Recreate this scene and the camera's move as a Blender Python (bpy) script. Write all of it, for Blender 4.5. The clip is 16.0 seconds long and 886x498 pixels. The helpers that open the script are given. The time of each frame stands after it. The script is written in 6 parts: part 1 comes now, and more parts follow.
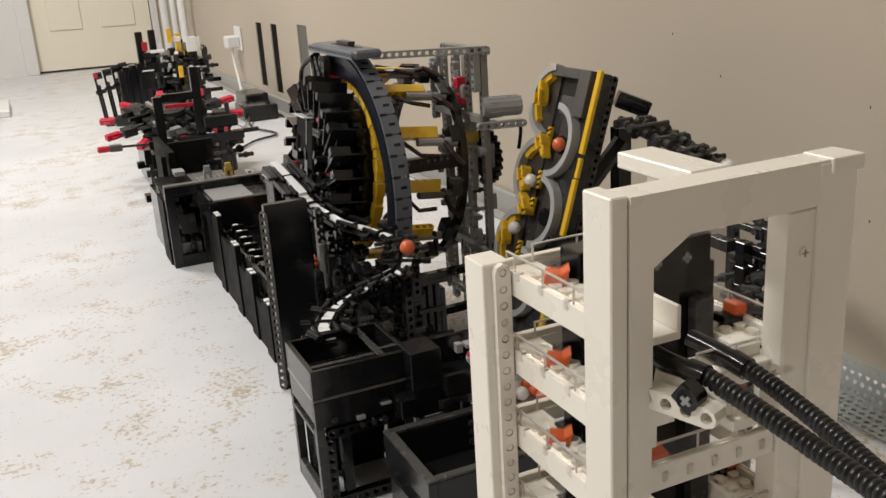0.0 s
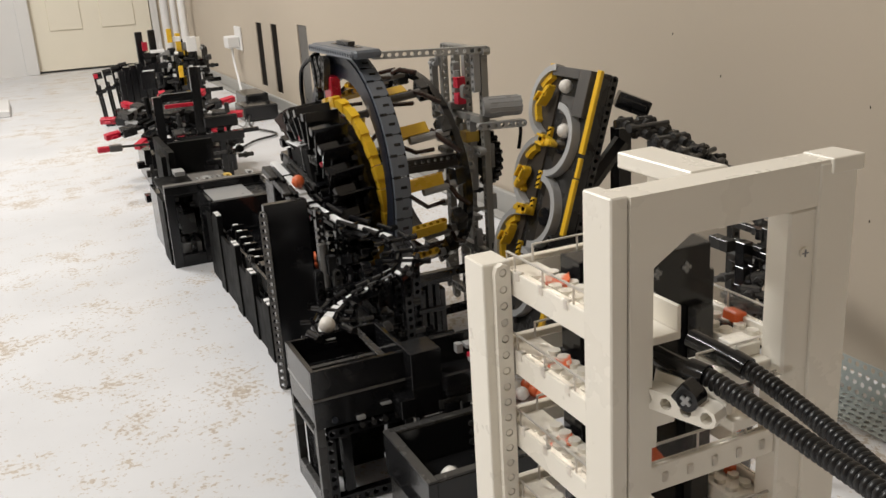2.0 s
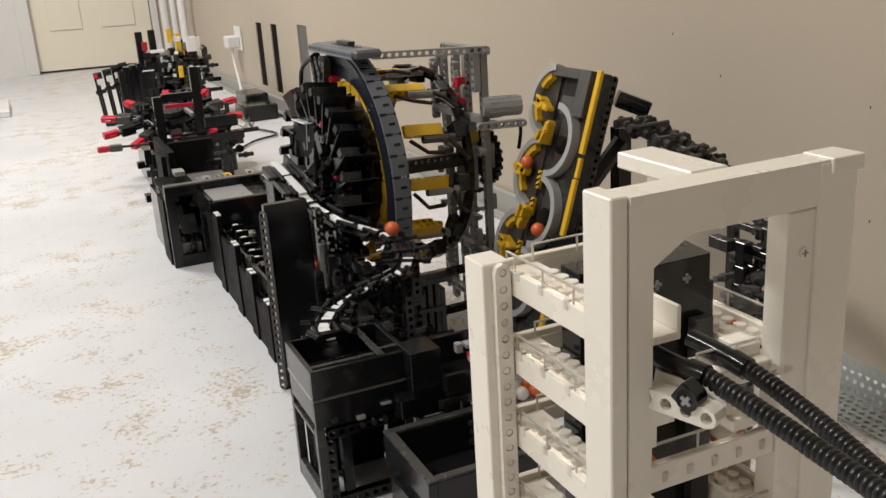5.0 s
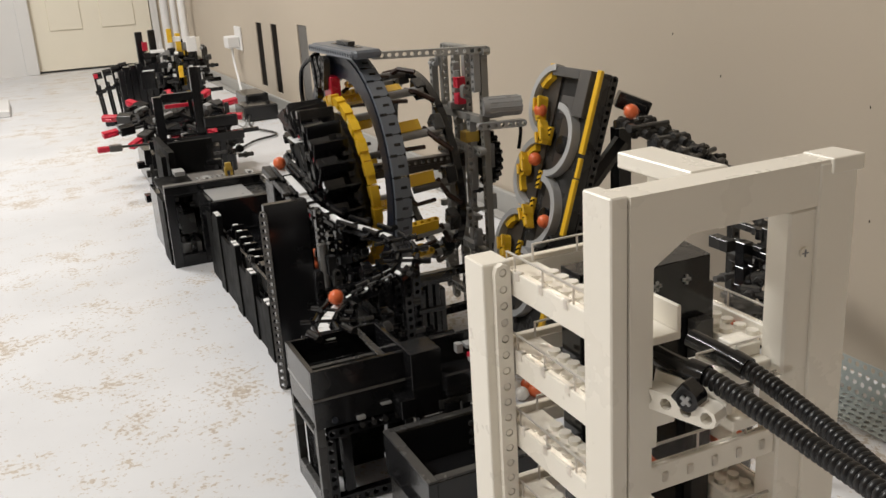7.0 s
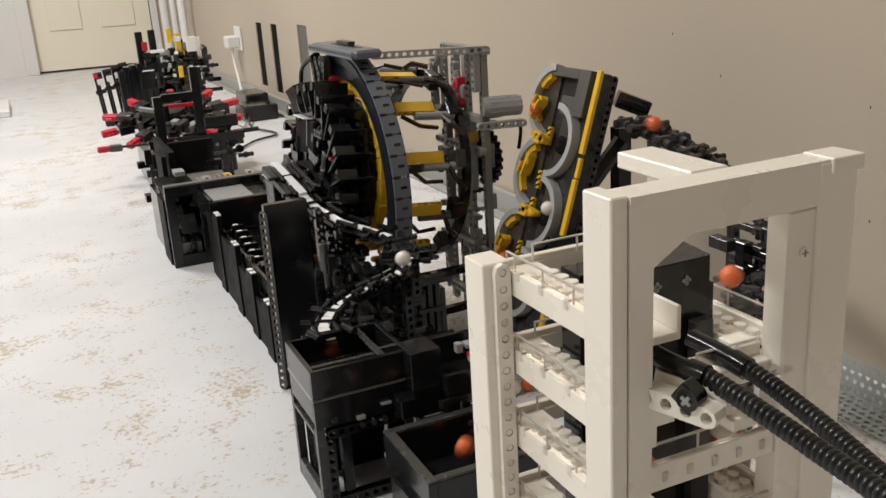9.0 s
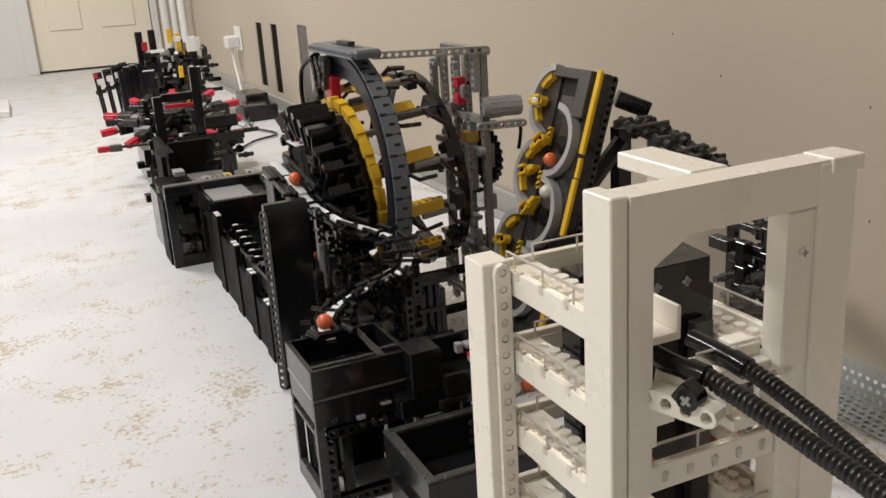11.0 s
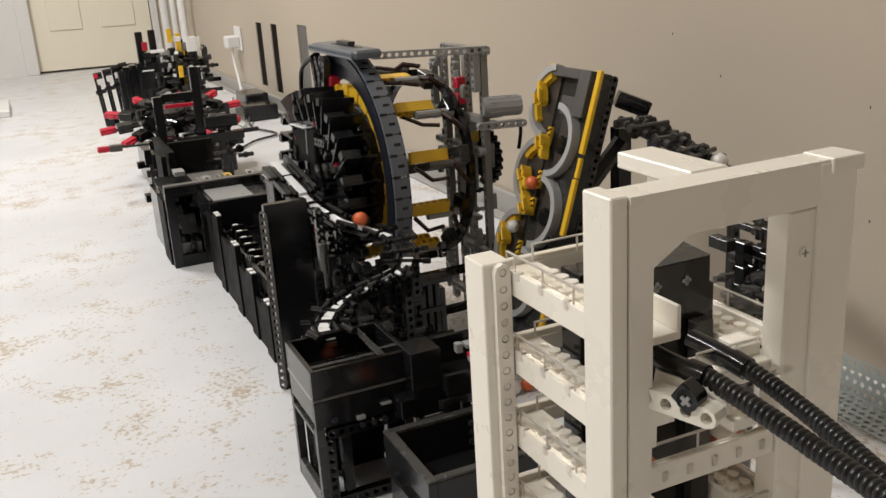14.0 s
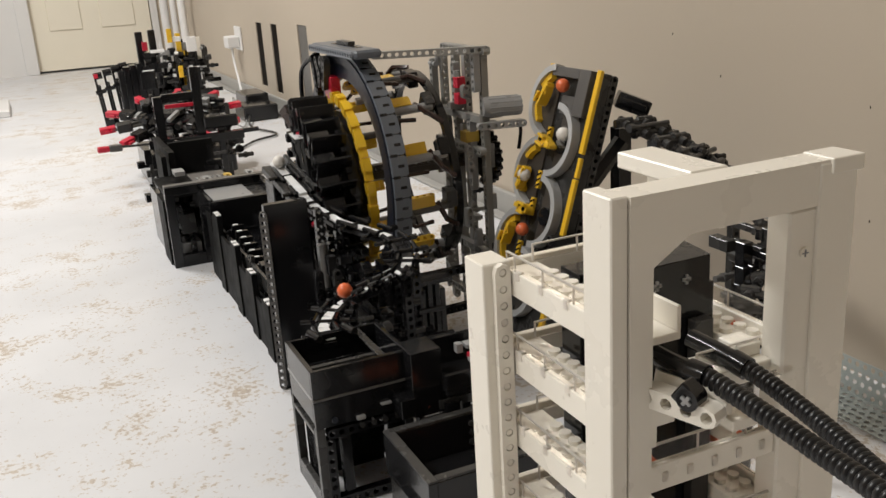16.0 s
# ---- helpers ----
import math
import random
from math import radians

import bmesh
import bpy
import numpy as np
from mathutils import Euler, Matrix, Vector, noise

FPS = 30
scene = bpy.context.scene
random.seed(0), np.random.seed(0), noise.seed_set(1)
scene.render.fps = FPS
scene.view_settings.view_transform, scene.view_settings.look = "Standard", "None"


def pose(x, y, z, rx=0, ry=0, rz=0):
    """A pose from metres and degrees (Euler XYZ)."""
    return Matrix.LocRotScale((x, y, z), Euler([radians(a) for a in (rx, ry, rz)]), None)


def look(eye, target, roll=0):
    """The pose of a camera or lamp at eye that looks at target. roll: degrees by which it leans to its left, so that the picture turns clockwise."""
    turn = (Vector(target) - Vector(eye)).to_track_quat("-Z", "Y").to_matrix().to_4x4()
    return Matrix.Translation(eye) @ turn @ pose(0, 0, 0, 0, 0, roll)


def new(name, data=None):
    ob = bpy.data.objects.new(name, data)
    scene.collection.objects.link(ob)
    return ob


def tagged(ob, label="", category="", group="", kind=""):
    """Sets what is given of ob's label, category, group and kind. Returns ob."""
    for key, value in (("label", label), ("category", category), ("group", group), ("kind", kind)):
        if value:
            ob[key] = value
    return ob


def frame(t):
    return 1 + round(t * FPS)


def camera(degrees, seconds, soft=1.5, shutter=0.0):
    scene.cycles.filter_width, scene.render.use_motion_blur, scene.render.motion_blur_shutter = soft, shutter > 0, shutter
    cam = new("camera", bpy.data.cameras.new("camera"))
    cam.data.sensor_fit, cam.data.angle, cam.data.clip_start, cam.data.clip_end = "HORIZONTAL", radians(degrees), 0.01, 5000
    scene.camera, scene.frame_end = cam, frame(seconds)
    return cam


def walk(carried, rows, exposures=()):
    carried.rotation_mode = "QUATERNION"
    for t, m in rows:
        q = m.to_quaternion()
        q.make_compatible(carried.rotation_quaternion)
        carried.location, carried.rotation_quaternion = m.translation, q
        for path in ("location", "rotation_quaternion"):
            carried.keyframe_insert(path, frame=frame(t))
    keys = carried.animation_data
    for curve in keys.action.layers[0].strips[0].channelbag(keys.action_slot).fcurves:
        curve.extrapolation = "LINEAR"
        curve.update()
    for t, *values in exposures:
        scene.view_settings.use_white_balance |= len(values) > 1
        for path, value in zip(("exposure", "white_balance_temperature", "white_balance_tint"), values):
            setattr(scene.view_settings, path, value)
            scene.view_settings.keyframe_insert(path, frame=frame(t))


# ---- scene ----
cam = camera(51.72, 16.0, soft=1.5, shutter=0.5)
EYE = (0.0, 0.0, 0.42)
POSE = look(EYE, (0.3841, 0.8718, 0.116), -3.57)
walk(cam, [(0.0, POSE), (16.0, POSE)])

# ---- world and light ----
world = bpy.data.worlds.new("world")
scene.world = world
world.use_nodes = True
world.node_tree.nodes["Background"].inputs["Color"].default_value = (1.0, 0.95, 0.9, 1)
world.node_tree.nodes["Background"].inputs["Strength"].default_value = 0.02
scene.view_settings.exposure = 0.0


def ceiling_lamp(x, y, z, sx, sy, watts, color=(1.0, 0.985, 0.95)):
    data = bpy.data.lights.new("ceiling_light", "AREA")
    data.shape, data.size, data.size_y, data.energy, data.color = "RECTANGLE", sx, sy, watts, color
    ob = new("ceiling_light", data)
    ob.location = (x, y, z)
    return ob


ceiling_lamp(-0.55, 2.6, 2.36, 0.3, 1.0, 52)
ceiling_lamp(-1.5, 0.75, 2.36, 0.3, 1.0, 46)


# ---- materials ----
def node(nt, kind, **values):
    n = nt.nodes.new(kind)
    for k, v in values.items():
        n.inputs[k].default_value = v
    return n


def plastic(name, color, rough=0.3, vary=0.25, scale=60.0, bump=0.05, coat=0.0, spec=0.5):
    """Moulded plastic or paint: slight colour variation, uneven gloss, fine scratches."""
    m = bpy.data.materials.new(name)
    m.use_nodes = True
    nt = m.node_tree
    b = nt.nodes["Principled BSDF"]
    tc = node(nt, "ShaderNodeTexCoord")
    n1 = node(nt, "ShaderNodeTexNoise", Scale=scale, Detail=4.0)
    n2 = node(nt, "ShaderNodeTexNoise", Scale=scale * 9, Detail=3.0)
    info = node(nt, "ShaderNodeObjectInfo")
    ramp = node(nt, "ShaderNodeMapRange")
    ramp.inputs["To Min"].default_value, ramp.inputs["To Max"].default_value = 1 - vary, 1 + vary
    add = node(nt, "ShaderNodeMath")
    add.operation = "ADD"
    half = node(nt, "ShaderNodeMath")
    half.operation, half.inputs[1].default_value = "MULTIPLY", 0.5
    mix = node(nt, "ShaderNodeMix")
    mix.data_type, mix.blend_type = "RGBA", "MULTIPLY"
    mix.inputs["Factor"].default_value = 1.0
    mix.inputs["A"].default_value = (*color, 1)
    nt.links.new(tc.outputs["Object"], n1.inputs["Vector"])
    nt.links.new(tc.outputs["Object"], n2.inputs["Vector"])
    nt.links.new(n1.outputs["Fac"], add.inputs[0])
    nt.links.new(info.outputs["Random"], add.inputs[1])
    nt.links.new(add.outputs[0], half.inputs[0])
    nt.links.new(half.outputs[0], ramp.inputs["Value"])
    comb = node(nt, "ShaderNodeCombineColor")
    for ch in ("Red", "Green", "Blue"):
        nt.links.new(ramp.outputs["Result"], comb.inputs[ch])
    nt.links.new(comb.outputs["Color"], mix.inputs["B"])
    nt.links.new(mix.outputs["Result"], b.inputs["Base Color"])
    rr = node(nt, "ShaderNodeMapRange")
    rr.inputs["To Min"].default_value, rr.inputs["To Max"].default_value = rough * 0.7, rough * 1.4
    nt.links.new(n1.outputs["Fac"], rr.inputs["Value"])
    nt.links.new(rr.outputs["Result"], b.inputs["Roughness"])
    bp = node(nt, "ShaderNodeBump", Strength=bump, Distance=0.0006)
    nt.links.new(n2.outputs["Fac"], bp.inputs["Height"])
    nt.links.new(bp.outputs["Normal"], b.inputs["Normal"])
    b.inputs["Coat Weight"].default_value = coat
    b.inputs["Specular IOR Level"].default_value = spec
    return m


def clear(name, tint=(0.97, 0.94, 0.9), rough=0.05):
    m = bpy.data.materials.new(name)
    m.use_nodes = True
    b = m.node_tree.nodes["Principled BSDF"]
    b.inputs["Base Color"].default_value = (*tint, 1)
    b.inputs["Transmission Weight"].default_value = 1.0
    b.inputs["Roughness"].default_value = rough
    b.inputs["IOR"].default_value = 1.2
    return m


def floor_material():
    """Pale epoxy-coated concrete with worn tan specks and faint smears."""
    m = bpy.data.materials.new("floor_coating")
    m.use_nodes = True
    nt = m.node_tree
    b = nt.nodes["Principled BSDF"]
    tc = node(nt, "ShaderNodeTexCoord")
    big = node(nt, "ShaderNodeTexNoise", Scale=3.2, Detail=4.0)
    patch = node(nt, "ShaderNodeTexNoise", Scale=16.0, Detail=5.0, Roughness=0.6)
    blot = node(nt, "ShaderNodeTexNoise", Scale=165.0, Detail=4.0, Roughness=0.62, Distortion=0.4)
    fine = node(nt, "ShaderNodeTexNoise", Scale=260.0, Detail=4.0)
    for n in (big, patch, blot, fine):
        nt.links.new(tc.outputs["Object"], n.inputs["Vector"])

    def maths(op, p, q):
        n = node(nt, "ShaderNodeMath")
        n.operation = op
        for k, s in enumerate((p, q)):
            if isinstance(s, float):
                n.inputs[k].default_value = s
            else:
                nt.links.new(s, n.inputs[k])
        return n.outputs[0]

    # worn specks gather in patches, and patches in broad areas
    total = maths("ADD", maths("MULTIPLY", blot.outputs["Fac"], 1.15), maths("ADD", maths("MULTIPLY", patch.outputs["Fac"], 0.85), maths("MULTIPLY", big.outputs["Fac"], 0.6)))
    mask = node(nt, "ShaderNodeMapRange")
    mask.inputs["From Min"].default_value, mask.inputs["From Max"].default_value = 1.41, 1.485
    nt.links.new(total, mask.inputs["Value"])
    # a faint tan bloom round the patches
    soft = maths("ADD", maths("MULTIPLY", patch.outputs["Fac"], 0.9), maths("ADD", maths("MULTIPLY", blot.outputs["Fac"], 0.35), maths("MULTIPLY", big.outputs["Fac"], 0.5)))
    bloom = node(nt, "ShaderNodeMapRange")
    bloom.inputs["From Min"].default_value, bloom.inputs["From Max"].default_value = 0.90, 1.18
    bloom.inputs["To Max"].default_value = 0.7
    nt.links.new(soft, bloom.inputs["Value"])
    speck = maths("MULTIPLY", mask.outputs["Result"], 0.68)
    base = node(nt, "ShaderNodeValToRGB")
    base.color_ramp.elements[0].position, base.color_ramp.elements[0].color = 0.35, (0.635, 0.637, 0.655, 1)
    base.color_ramp.elements[1].position, base.color_ramp.elements[1].color = 0.65, (0.740, 0.743, 0.765, 1)
    nt.links.new(big.outputs["Fac"], base.inputs["Fac"])
    tan = node(nt, "ShaderNodeValToRGB")
    tan.color_ramp.elements[0].position, tan.color_ramp.elements[0].color = 0.35, (0.34, 0.255, 0.175, 1)
    tan.color_ramp.elements[1].position, tan.color_ramp.elements[1].color = 0.65, (0.50, 0.41, 0.31, 1)
    nt.links.new(fine.outputs["Fac"], tan.inputs["Fac"])
    mix = node(nt, "ShaderNodeMix")
    mix.data_type = "RGBA"
    halo = node(nt, "ShaderNodeMix")
    halo.data_type = "RGBA"
    halo.inputs["B"].default_value = (0.655, 0.585, 0.50, 1)
    nt.links.new(bloom.outputs["Result"], halo.inputs["Factor"])
    nt.links.new(base.outputs["Color"], halo.inputs["A"])
    nt.links.new(speck, mix.inputs["Factor"])
    nt.links.new(halo.outputs["Result"], mix.inputs["A"])
    nt.links.new(tan.outputs["Color"], mix.inputs["B"])
    nt.links.new(mix.outputs["Result"], b.inputs["Base Color"])
    b.inputs["Roughness"].default_value = 0.38
    bp = node(nt, "ShaderNodeBump", Strength=0.12, Distance=0.001)
    nt.links.new(fine.outputs["Fac"], bp.inputs["Height"])
    nt.links.new(bp.outputs["Normal"], b.inputs["Normal"])
    return m


WHITE = plastic("white_plastic", (0.875, 0.83, 0.74), 0.28, 0.05, 40, 0.02)
BLACK = plastic("black_plastic", (0.0105, 0.0105, 0.0115), 0.13, 0.3, 50, 0.04, spec=0.4)
DARK = plastic("dark_grey_plastic", (0.040, 0.039, 0.038), 0.26, 0.2, 50, 0.04, spec=0.4)
GREY = plastic("light_grey_plastic", (0.30, 0.30, 0.30), 0.3, 0.12, 50, 0.04)
MID = plastic("mid_grey_plastic", (0.105, 0.10, 0.095), 0.3, 0.15, 50, 0.04, spec=0.4)
SLATE = plastic("slate_grey_plastic", (0.125, 0.140, 0.165), 0.34, 0.2, 50, 0.04)
NAVY = plastic("navy_rubber", (0.010, 0.013, 0.024), 0.35, 0.25, 50, 0.06)
YELLOW = plastic("yellow_plastic", (0.80, 0.49, 0.03), 0.28, 0.1, 50, 0.03)
GOLD = plastic("gold_plastic", (0.55, 0.37, 0.07), 0.3, 0.1, 50, 0.03)
RED = plastic("red_plastic", (0.52, 0.014, 0.040), 0.28, 0.15, 50, 0.03)
ORANGE = plastic("orange_plastic", (0.75, 0.13, 0.03), 0.3, 0.08, 50, 0.03)
ORANGE_BALL = plastic("orange_ball_plastic", (0.72, 0.15, 0.05), 0.3, 0.1, 90, 0.1)
WHITE_BALL = plastic("white_ball_plastic", (0.74, 0.71, 0.66), 0.3, 0.08, 90, 0.1)
# near-white base holds the ceiling's reflection, on chrome and on glossy black tops
CHROME_GLINT = plastic("chrome_and_glint", (0.86, 0.86, 0.86), 0.14, 0.10, 80, 0.03, spec=0.8)
RUBBER = plastic("black_rubber_hose", (0.012, 0.012, 0.013), 0.3, 0.2, 80, 0.05)
STEEL = plastic("galvanised_steel", (0.42, 0.46, 0.45), 0.4, 0.2, 30, 0.05)
WALLPAINT = plastic("beige_wall_paint", (0.495, 0.425, 0.34), 0.6, 0.05, 3, 0.12)
DOORPAINT = plastic("cream_door_paint", (0.86, 0.80, 0.67), 0.45, 0.04, 8, 0.05)
TRIMPAINT = plastic("white_trim_paint", (0.74, 0.73, 0.72), 0.4, 0.04, 10, 0.05)
BASEPAINT = plastic("grey_rubber_base", (0.34, 0.33, 0.31), 0.5, 0.12, 12, 0.08)
BROWN = plastic("dark_brown_slot", (0.010, 0.007, 0.005), 0.8, 0.2, 12, 0.08, spec=0.1)
CEIL = plastic("ceiling_paint", (0.74, 0.72, 0.68), 0.7, 0.04, 6, 0.1)
TAUPE = plastic("taupe_grey_plastic", (0.060, 0.052, 0.045), 0.35, 0.15, 50, 0.04, spec=0.35)
BROWNBLACK = plastic("brown_black_plastic", (0.034, 0.018, 0.014), 0.25, 0.2, 50, 0.04, spec=0.4)
PALE = plastic("pale_grey_plastic", (0.42, 0.42, 0.42), 0.32, 0.1, 50, 0.04)
FRAME = plastic("frame_grey_plastic", (0.26, 0.255, 0.24), 0.3, 0.15, 50, 0.04)
CLEAR = clear("clear_plastic")
SMOKE = clear("frosted_clear_plastic", (0.93, 0.88, 0.82), 0.35)
SMOKE.node_tree.nodes["Principled BSDF"].inputs["Transmission Weight"].default_value = 0.55
MATTE = plastic("matte_black_plastic", (0.008, 0.008, 0.008), 0.5, 0.2, 50, 0.04, spec=0.06)
FLOOR = floor_material()

P = 0.008  # stud pitch


# ---- mesh helpers ----
def box(bm, a, b, c=0.0004, m=None):
    """Chamfered box between corners a and b."""
    lo = [min(a[i], b[i]) for i in range(3)]
    hi = [max(a[i], b[i]) for i in range(3)]
    c = min(c, *[(hi[i] - lo[i]) * 0.3 for i in range(3)])
    v = {}
    for s in ((i, j, k) for i in (0, 1) for j in (0, 1) for k in (0, 1)):
        for f in range(3):
            co = []
            for ax in range(3):
                e = hi[ax] if s[ax] else lo[ax]
                co.append(e if ax == f else (e - c if s[ax] else e + c))
            co = Vector(co)
            v[s, f] = bm.verts.new(m @ co if m else co)
    for f in range(3):
        i, j = [x for x in range(3) if x != f]
        for side in (0, 1):
            ring = []
            for p, q in ((0, 0), (1, 0), (1, 1), (0, 1)):
                s = [0, 0, 0]
                s[f], s[i], s[j] = side, p, q
                ring.append(v[tuple(s), f])
            bm.faces.new(ring)
        for p in (0, 1):
            for q in (0, 1):
                s0, s1 = [0, 0, 0], [0, 0, 0]
                s0[i] = s1[i] = p
                s0[j] = s1[j] = q
                s1[f] = 1
                bm.faces.new((v[tuple(s0), i], v[tuple(s0), j], v[tuple(s1), j], v[tuple(s1), i]))
    for s in ((i, j, k) for i in (0, 1) for j in (0, 1) for k in (0, 1)):
        bm.faces.new([v[s, f] for f in range(3)])


def axes(d, up=(0, 0, 1)):
    d = Vector(d).normalized()
    u = Vector(up)
    if abs(d.dot(u)) > 0.95:
        u = Vector((1, 0, 0))
    s = d.cross(u).normalized()
    return d, s, s.cross(d)


def cyl(bm, p, q, r, n=14, r2=None, caps=True):
    p, q = Vector(p), Vector(q)
    d, s, u = axes(q - p)
    r2 = r if r2 is None else r2
    rings = []
    for o, rad in ((p, r), (q, r2)):
        rings.append([bm.verts.new(o + (s * math.cos(2 * math.pi * i / n) + u * math.sin(2 * math.pi * i / n)) * rad) for i in range(n)])
    for i in range(n):
        bm.faces.new((rings[0][i], rings[0][(i + 1) % n], rings[1][(i + 1) % n], rings[1][i]))
    if caps:
        bm.faces.new(rings[0][::-1])
        bm.faces.new(rings[1])


def tube(bm, pts, r, n=10, ribs=None):
    """A bent tube along points; ribs: a function of the index that gives the radius."""
    pts = [Vector(p) for p in pts]
    rings = []
    side = None
    for i, p in enumerate(pts):
        d = (pts[min(i + 1, len(pts) - 1)] - pts[max(i - 1, 0)]).normalized()
        if side is None:
            d, side, u = axes(d)
        side = (side - d * side.dot(d)).normalized()
        u = side.cross(d)
        rad = ribs(i) if ribs else r
        rings.append([bm.verts.new(p + (side * math.cos(2 * math.pi * k / n) + u * math.sin(2 * math.pi * k / n)) * rad) for k in range(n)])
    for a, b in zip(rings, rings[1:]):
        for k in range(n):
            bm.faces.new((a[k], a[(k + 1) % n], b[(k + 1) % n], b[k]))
    bm.faces.new(rings[0][::-1])
    bm.faces.new(rings[-1])


def beam(bm, p, d, h, n, t=0.0078, r=0.0024):
    """Studless beam: n through-holes on the line from p along d; h is the way the holes run."""
    p, d, h = Vector(p), Vector(d).normalized(), Vector(h)
    h = (h - d * h.dot(d)).normalized()
    w = d.cross(h)
    hw = 0.0039
    dirs = [(1, 0), (1, 1), (0, 1), (-1, 1), (-1, 0), (-1, -1), (0, -1), (1, -1)]
    for i in range(n):
        c = p + d * (P * i)
        out, inn = [[], []], [[], []]
        for k, (a, b) in enumerate(dirs):
            x = a * P / 2
            y = b * hw
            if (i == 0 and a < 0) or (i == n - 1 and a > 0):
                ang = k * math.pi / 4
                x, y = hw * math.cos(ang), hw * math.sin(ang)
            ca, sa = math.cos(k * math.pi / 4) * r, math.sin(k * math.pi / 4) * r
            for side in (0, 1):
                off = h * (t / 2 if side else -t / 2)
                out[side].append(bm.verts.new(c + d * x + w * y + off))
                inn[side].append(bm.verts.new(c + d * ca + w * sa + off))
        for k in range(8):
            j = (k + 1) % 8
            bm.faces.new((out[1][k], out[1][j], inn[1][j], inn[1][k]))
            bm.faces.new((out[0][j], out[0][k], inn[0][k], inn[0][j]))
            bm.faces.new((inn[1][k], inn[1][j], inn[0][j], inn[0][k]))
            if (k in (7, 0) and i < n - 1) or (k in (3, 4) and i > 0):
                continue
            bm.faces.new((out[0][k], out[0][j], out[1][j], out[1][k]))


def arc_band(bm, c, r0, r1, x0, x1, a0, a1, n, m=None):
    """Part of a ring about the x axis, thick from r0 to r1, wide from x0 to x1."""
    full = abs(a1 - a0) >= 359.9
    rows = []
    for i in range(n + (0 if full else 1)):
        a = radians(a0 + (a1 - a0) * i / n)
        row = []
        for x, r in ((x0, r0), (x1, r0), (x1, r1), (x0, r1)):
            co = Vector((c[0] + x, c[1] + r * math.cos(a), c[2] + r * math.sin(a)))
            row.append(bm.verts.new(m @ co if m else co))
        rows.append(row)
    k = len(rows)
    for i in range(k if full else k - 1):
        a, b = rows[i], rows[(i + 1) % k]
        for j in range(4):
            bm.faces.new((a[j], a[(j + 1) % 4], b[(j + 1) % 4], b[j]))
    if not full:
        bm.faces.new(rows[0][::-1])
        bm.faces.new(rows[-1])


def studs(bm, x0, y0, nx, ny, z, m=None):
    for i in range(nx):
        for j in range(ny):
            a = Vector((x0 + (i + 0.5) * P, y0 + (j + 0.5) * P, z))
            b = a + Vector((0, 0, 0.0018))
            cyl(bm, m @ a if m else a, m @ b if m else b, 0.0024, 10)


def mesh_of(name, bm, material):
    bmesh.ops.recalc_face_normals(bm, faces=bm.faces)
    me = bpy.data.meshes.new(name)
    bm.to_mesh(me)
    bm.free()
    me.materials.append(material)
    return me


def smooth(me, angle=35):
    me.polygons.foreach_set("use_smooth", [True] * len(me.polygons))
    me.set_sharp_from_angle(angle=radians(angle))


def thing(name, label, category, at=(0, 0, 0), group="", kind=""):
    ob = new(name)
    ob.empty_display_size = 0.01
    ob.location = at
    return tagged(ob, label, category, group, kind)


SPLIT = {"pins", "upright", "top_beam", "cross_beam", "tie_beam", "clamp_leg", "stand_beam", "studs", "pegs", "collar", "strut", "foot", "roller", "leg", "gate_post", "gate_foot", "stick", "joint", "chrome_fitting", "bright_cap", "white_plate", "red_block", "gate_bar", "lower_wall", "corner_post", "clip", "gear", "tab", "stripe", "cradle", "side_beam", "finger", "gate", "rail", "head", "rear_wall", "tray_wall", "drive_block"}


def islands(bm):
    """The connected pieces of a bmesh, each as a bmesh of its own."""
    seen, out = set(), []
    for f0 in bm.faces:
        if f0 in seen:
            continue
        stack, faces = [f0], []
        seen.add(f0)
        while stack:
            f = stack.pop()
            faces.append(f)
            for v in f.verts:
                for g in v.link_faces:
                    if g not in seen:
                        seen.add(g)
                        stack.append(g)
        piece, made = bmesh.new(), {}
        for f in faces:
            for v in f.verts:
                if v not in made:
                    made[v] = piece.verts.new(v.co)
            piece.faces.new([made[v] for v in f.verts])
        out.append(piece)
    return out


def part(name, bm, material, parent, label=""):
    bmesh.ops.remove_doubles(bm, verts=bm.verts, dist=0.00002)
    if name in SPLIT:
        single = name[:-1] if name in ("pins", "studs", "pegs") else name
        pieces = islands(bm)
        bm.free()
        for piece in pieces:
            last = link_part(single, piece, material, parent, label)
        return last
    return link_part(name, bm, material, parent, label)


def link_part(name, bm, material, parent, label=""):
    me = mesh_of(name, bm, material)
    smooth(me)
    ob = new(name, me)
    ob.parent = parent
    root = parent
    off = Vector()
    while root:
        off += root.location
        root = root.parent
    me.transform(Matrix.Translation(-off))
    return tagged(ob, label)


def solid(name, bm, material, label, category, group="", kind=""):
    me = mesh_of(name, bm, material)
    smooth(me)
    return tagged(new(name, me), label, category, group, kind)


def boxes(*pairs, c=0.0004):
    bm = bmesh.new()
    for a, b in pairs:
        box(bm, a, b, c)
    return bm


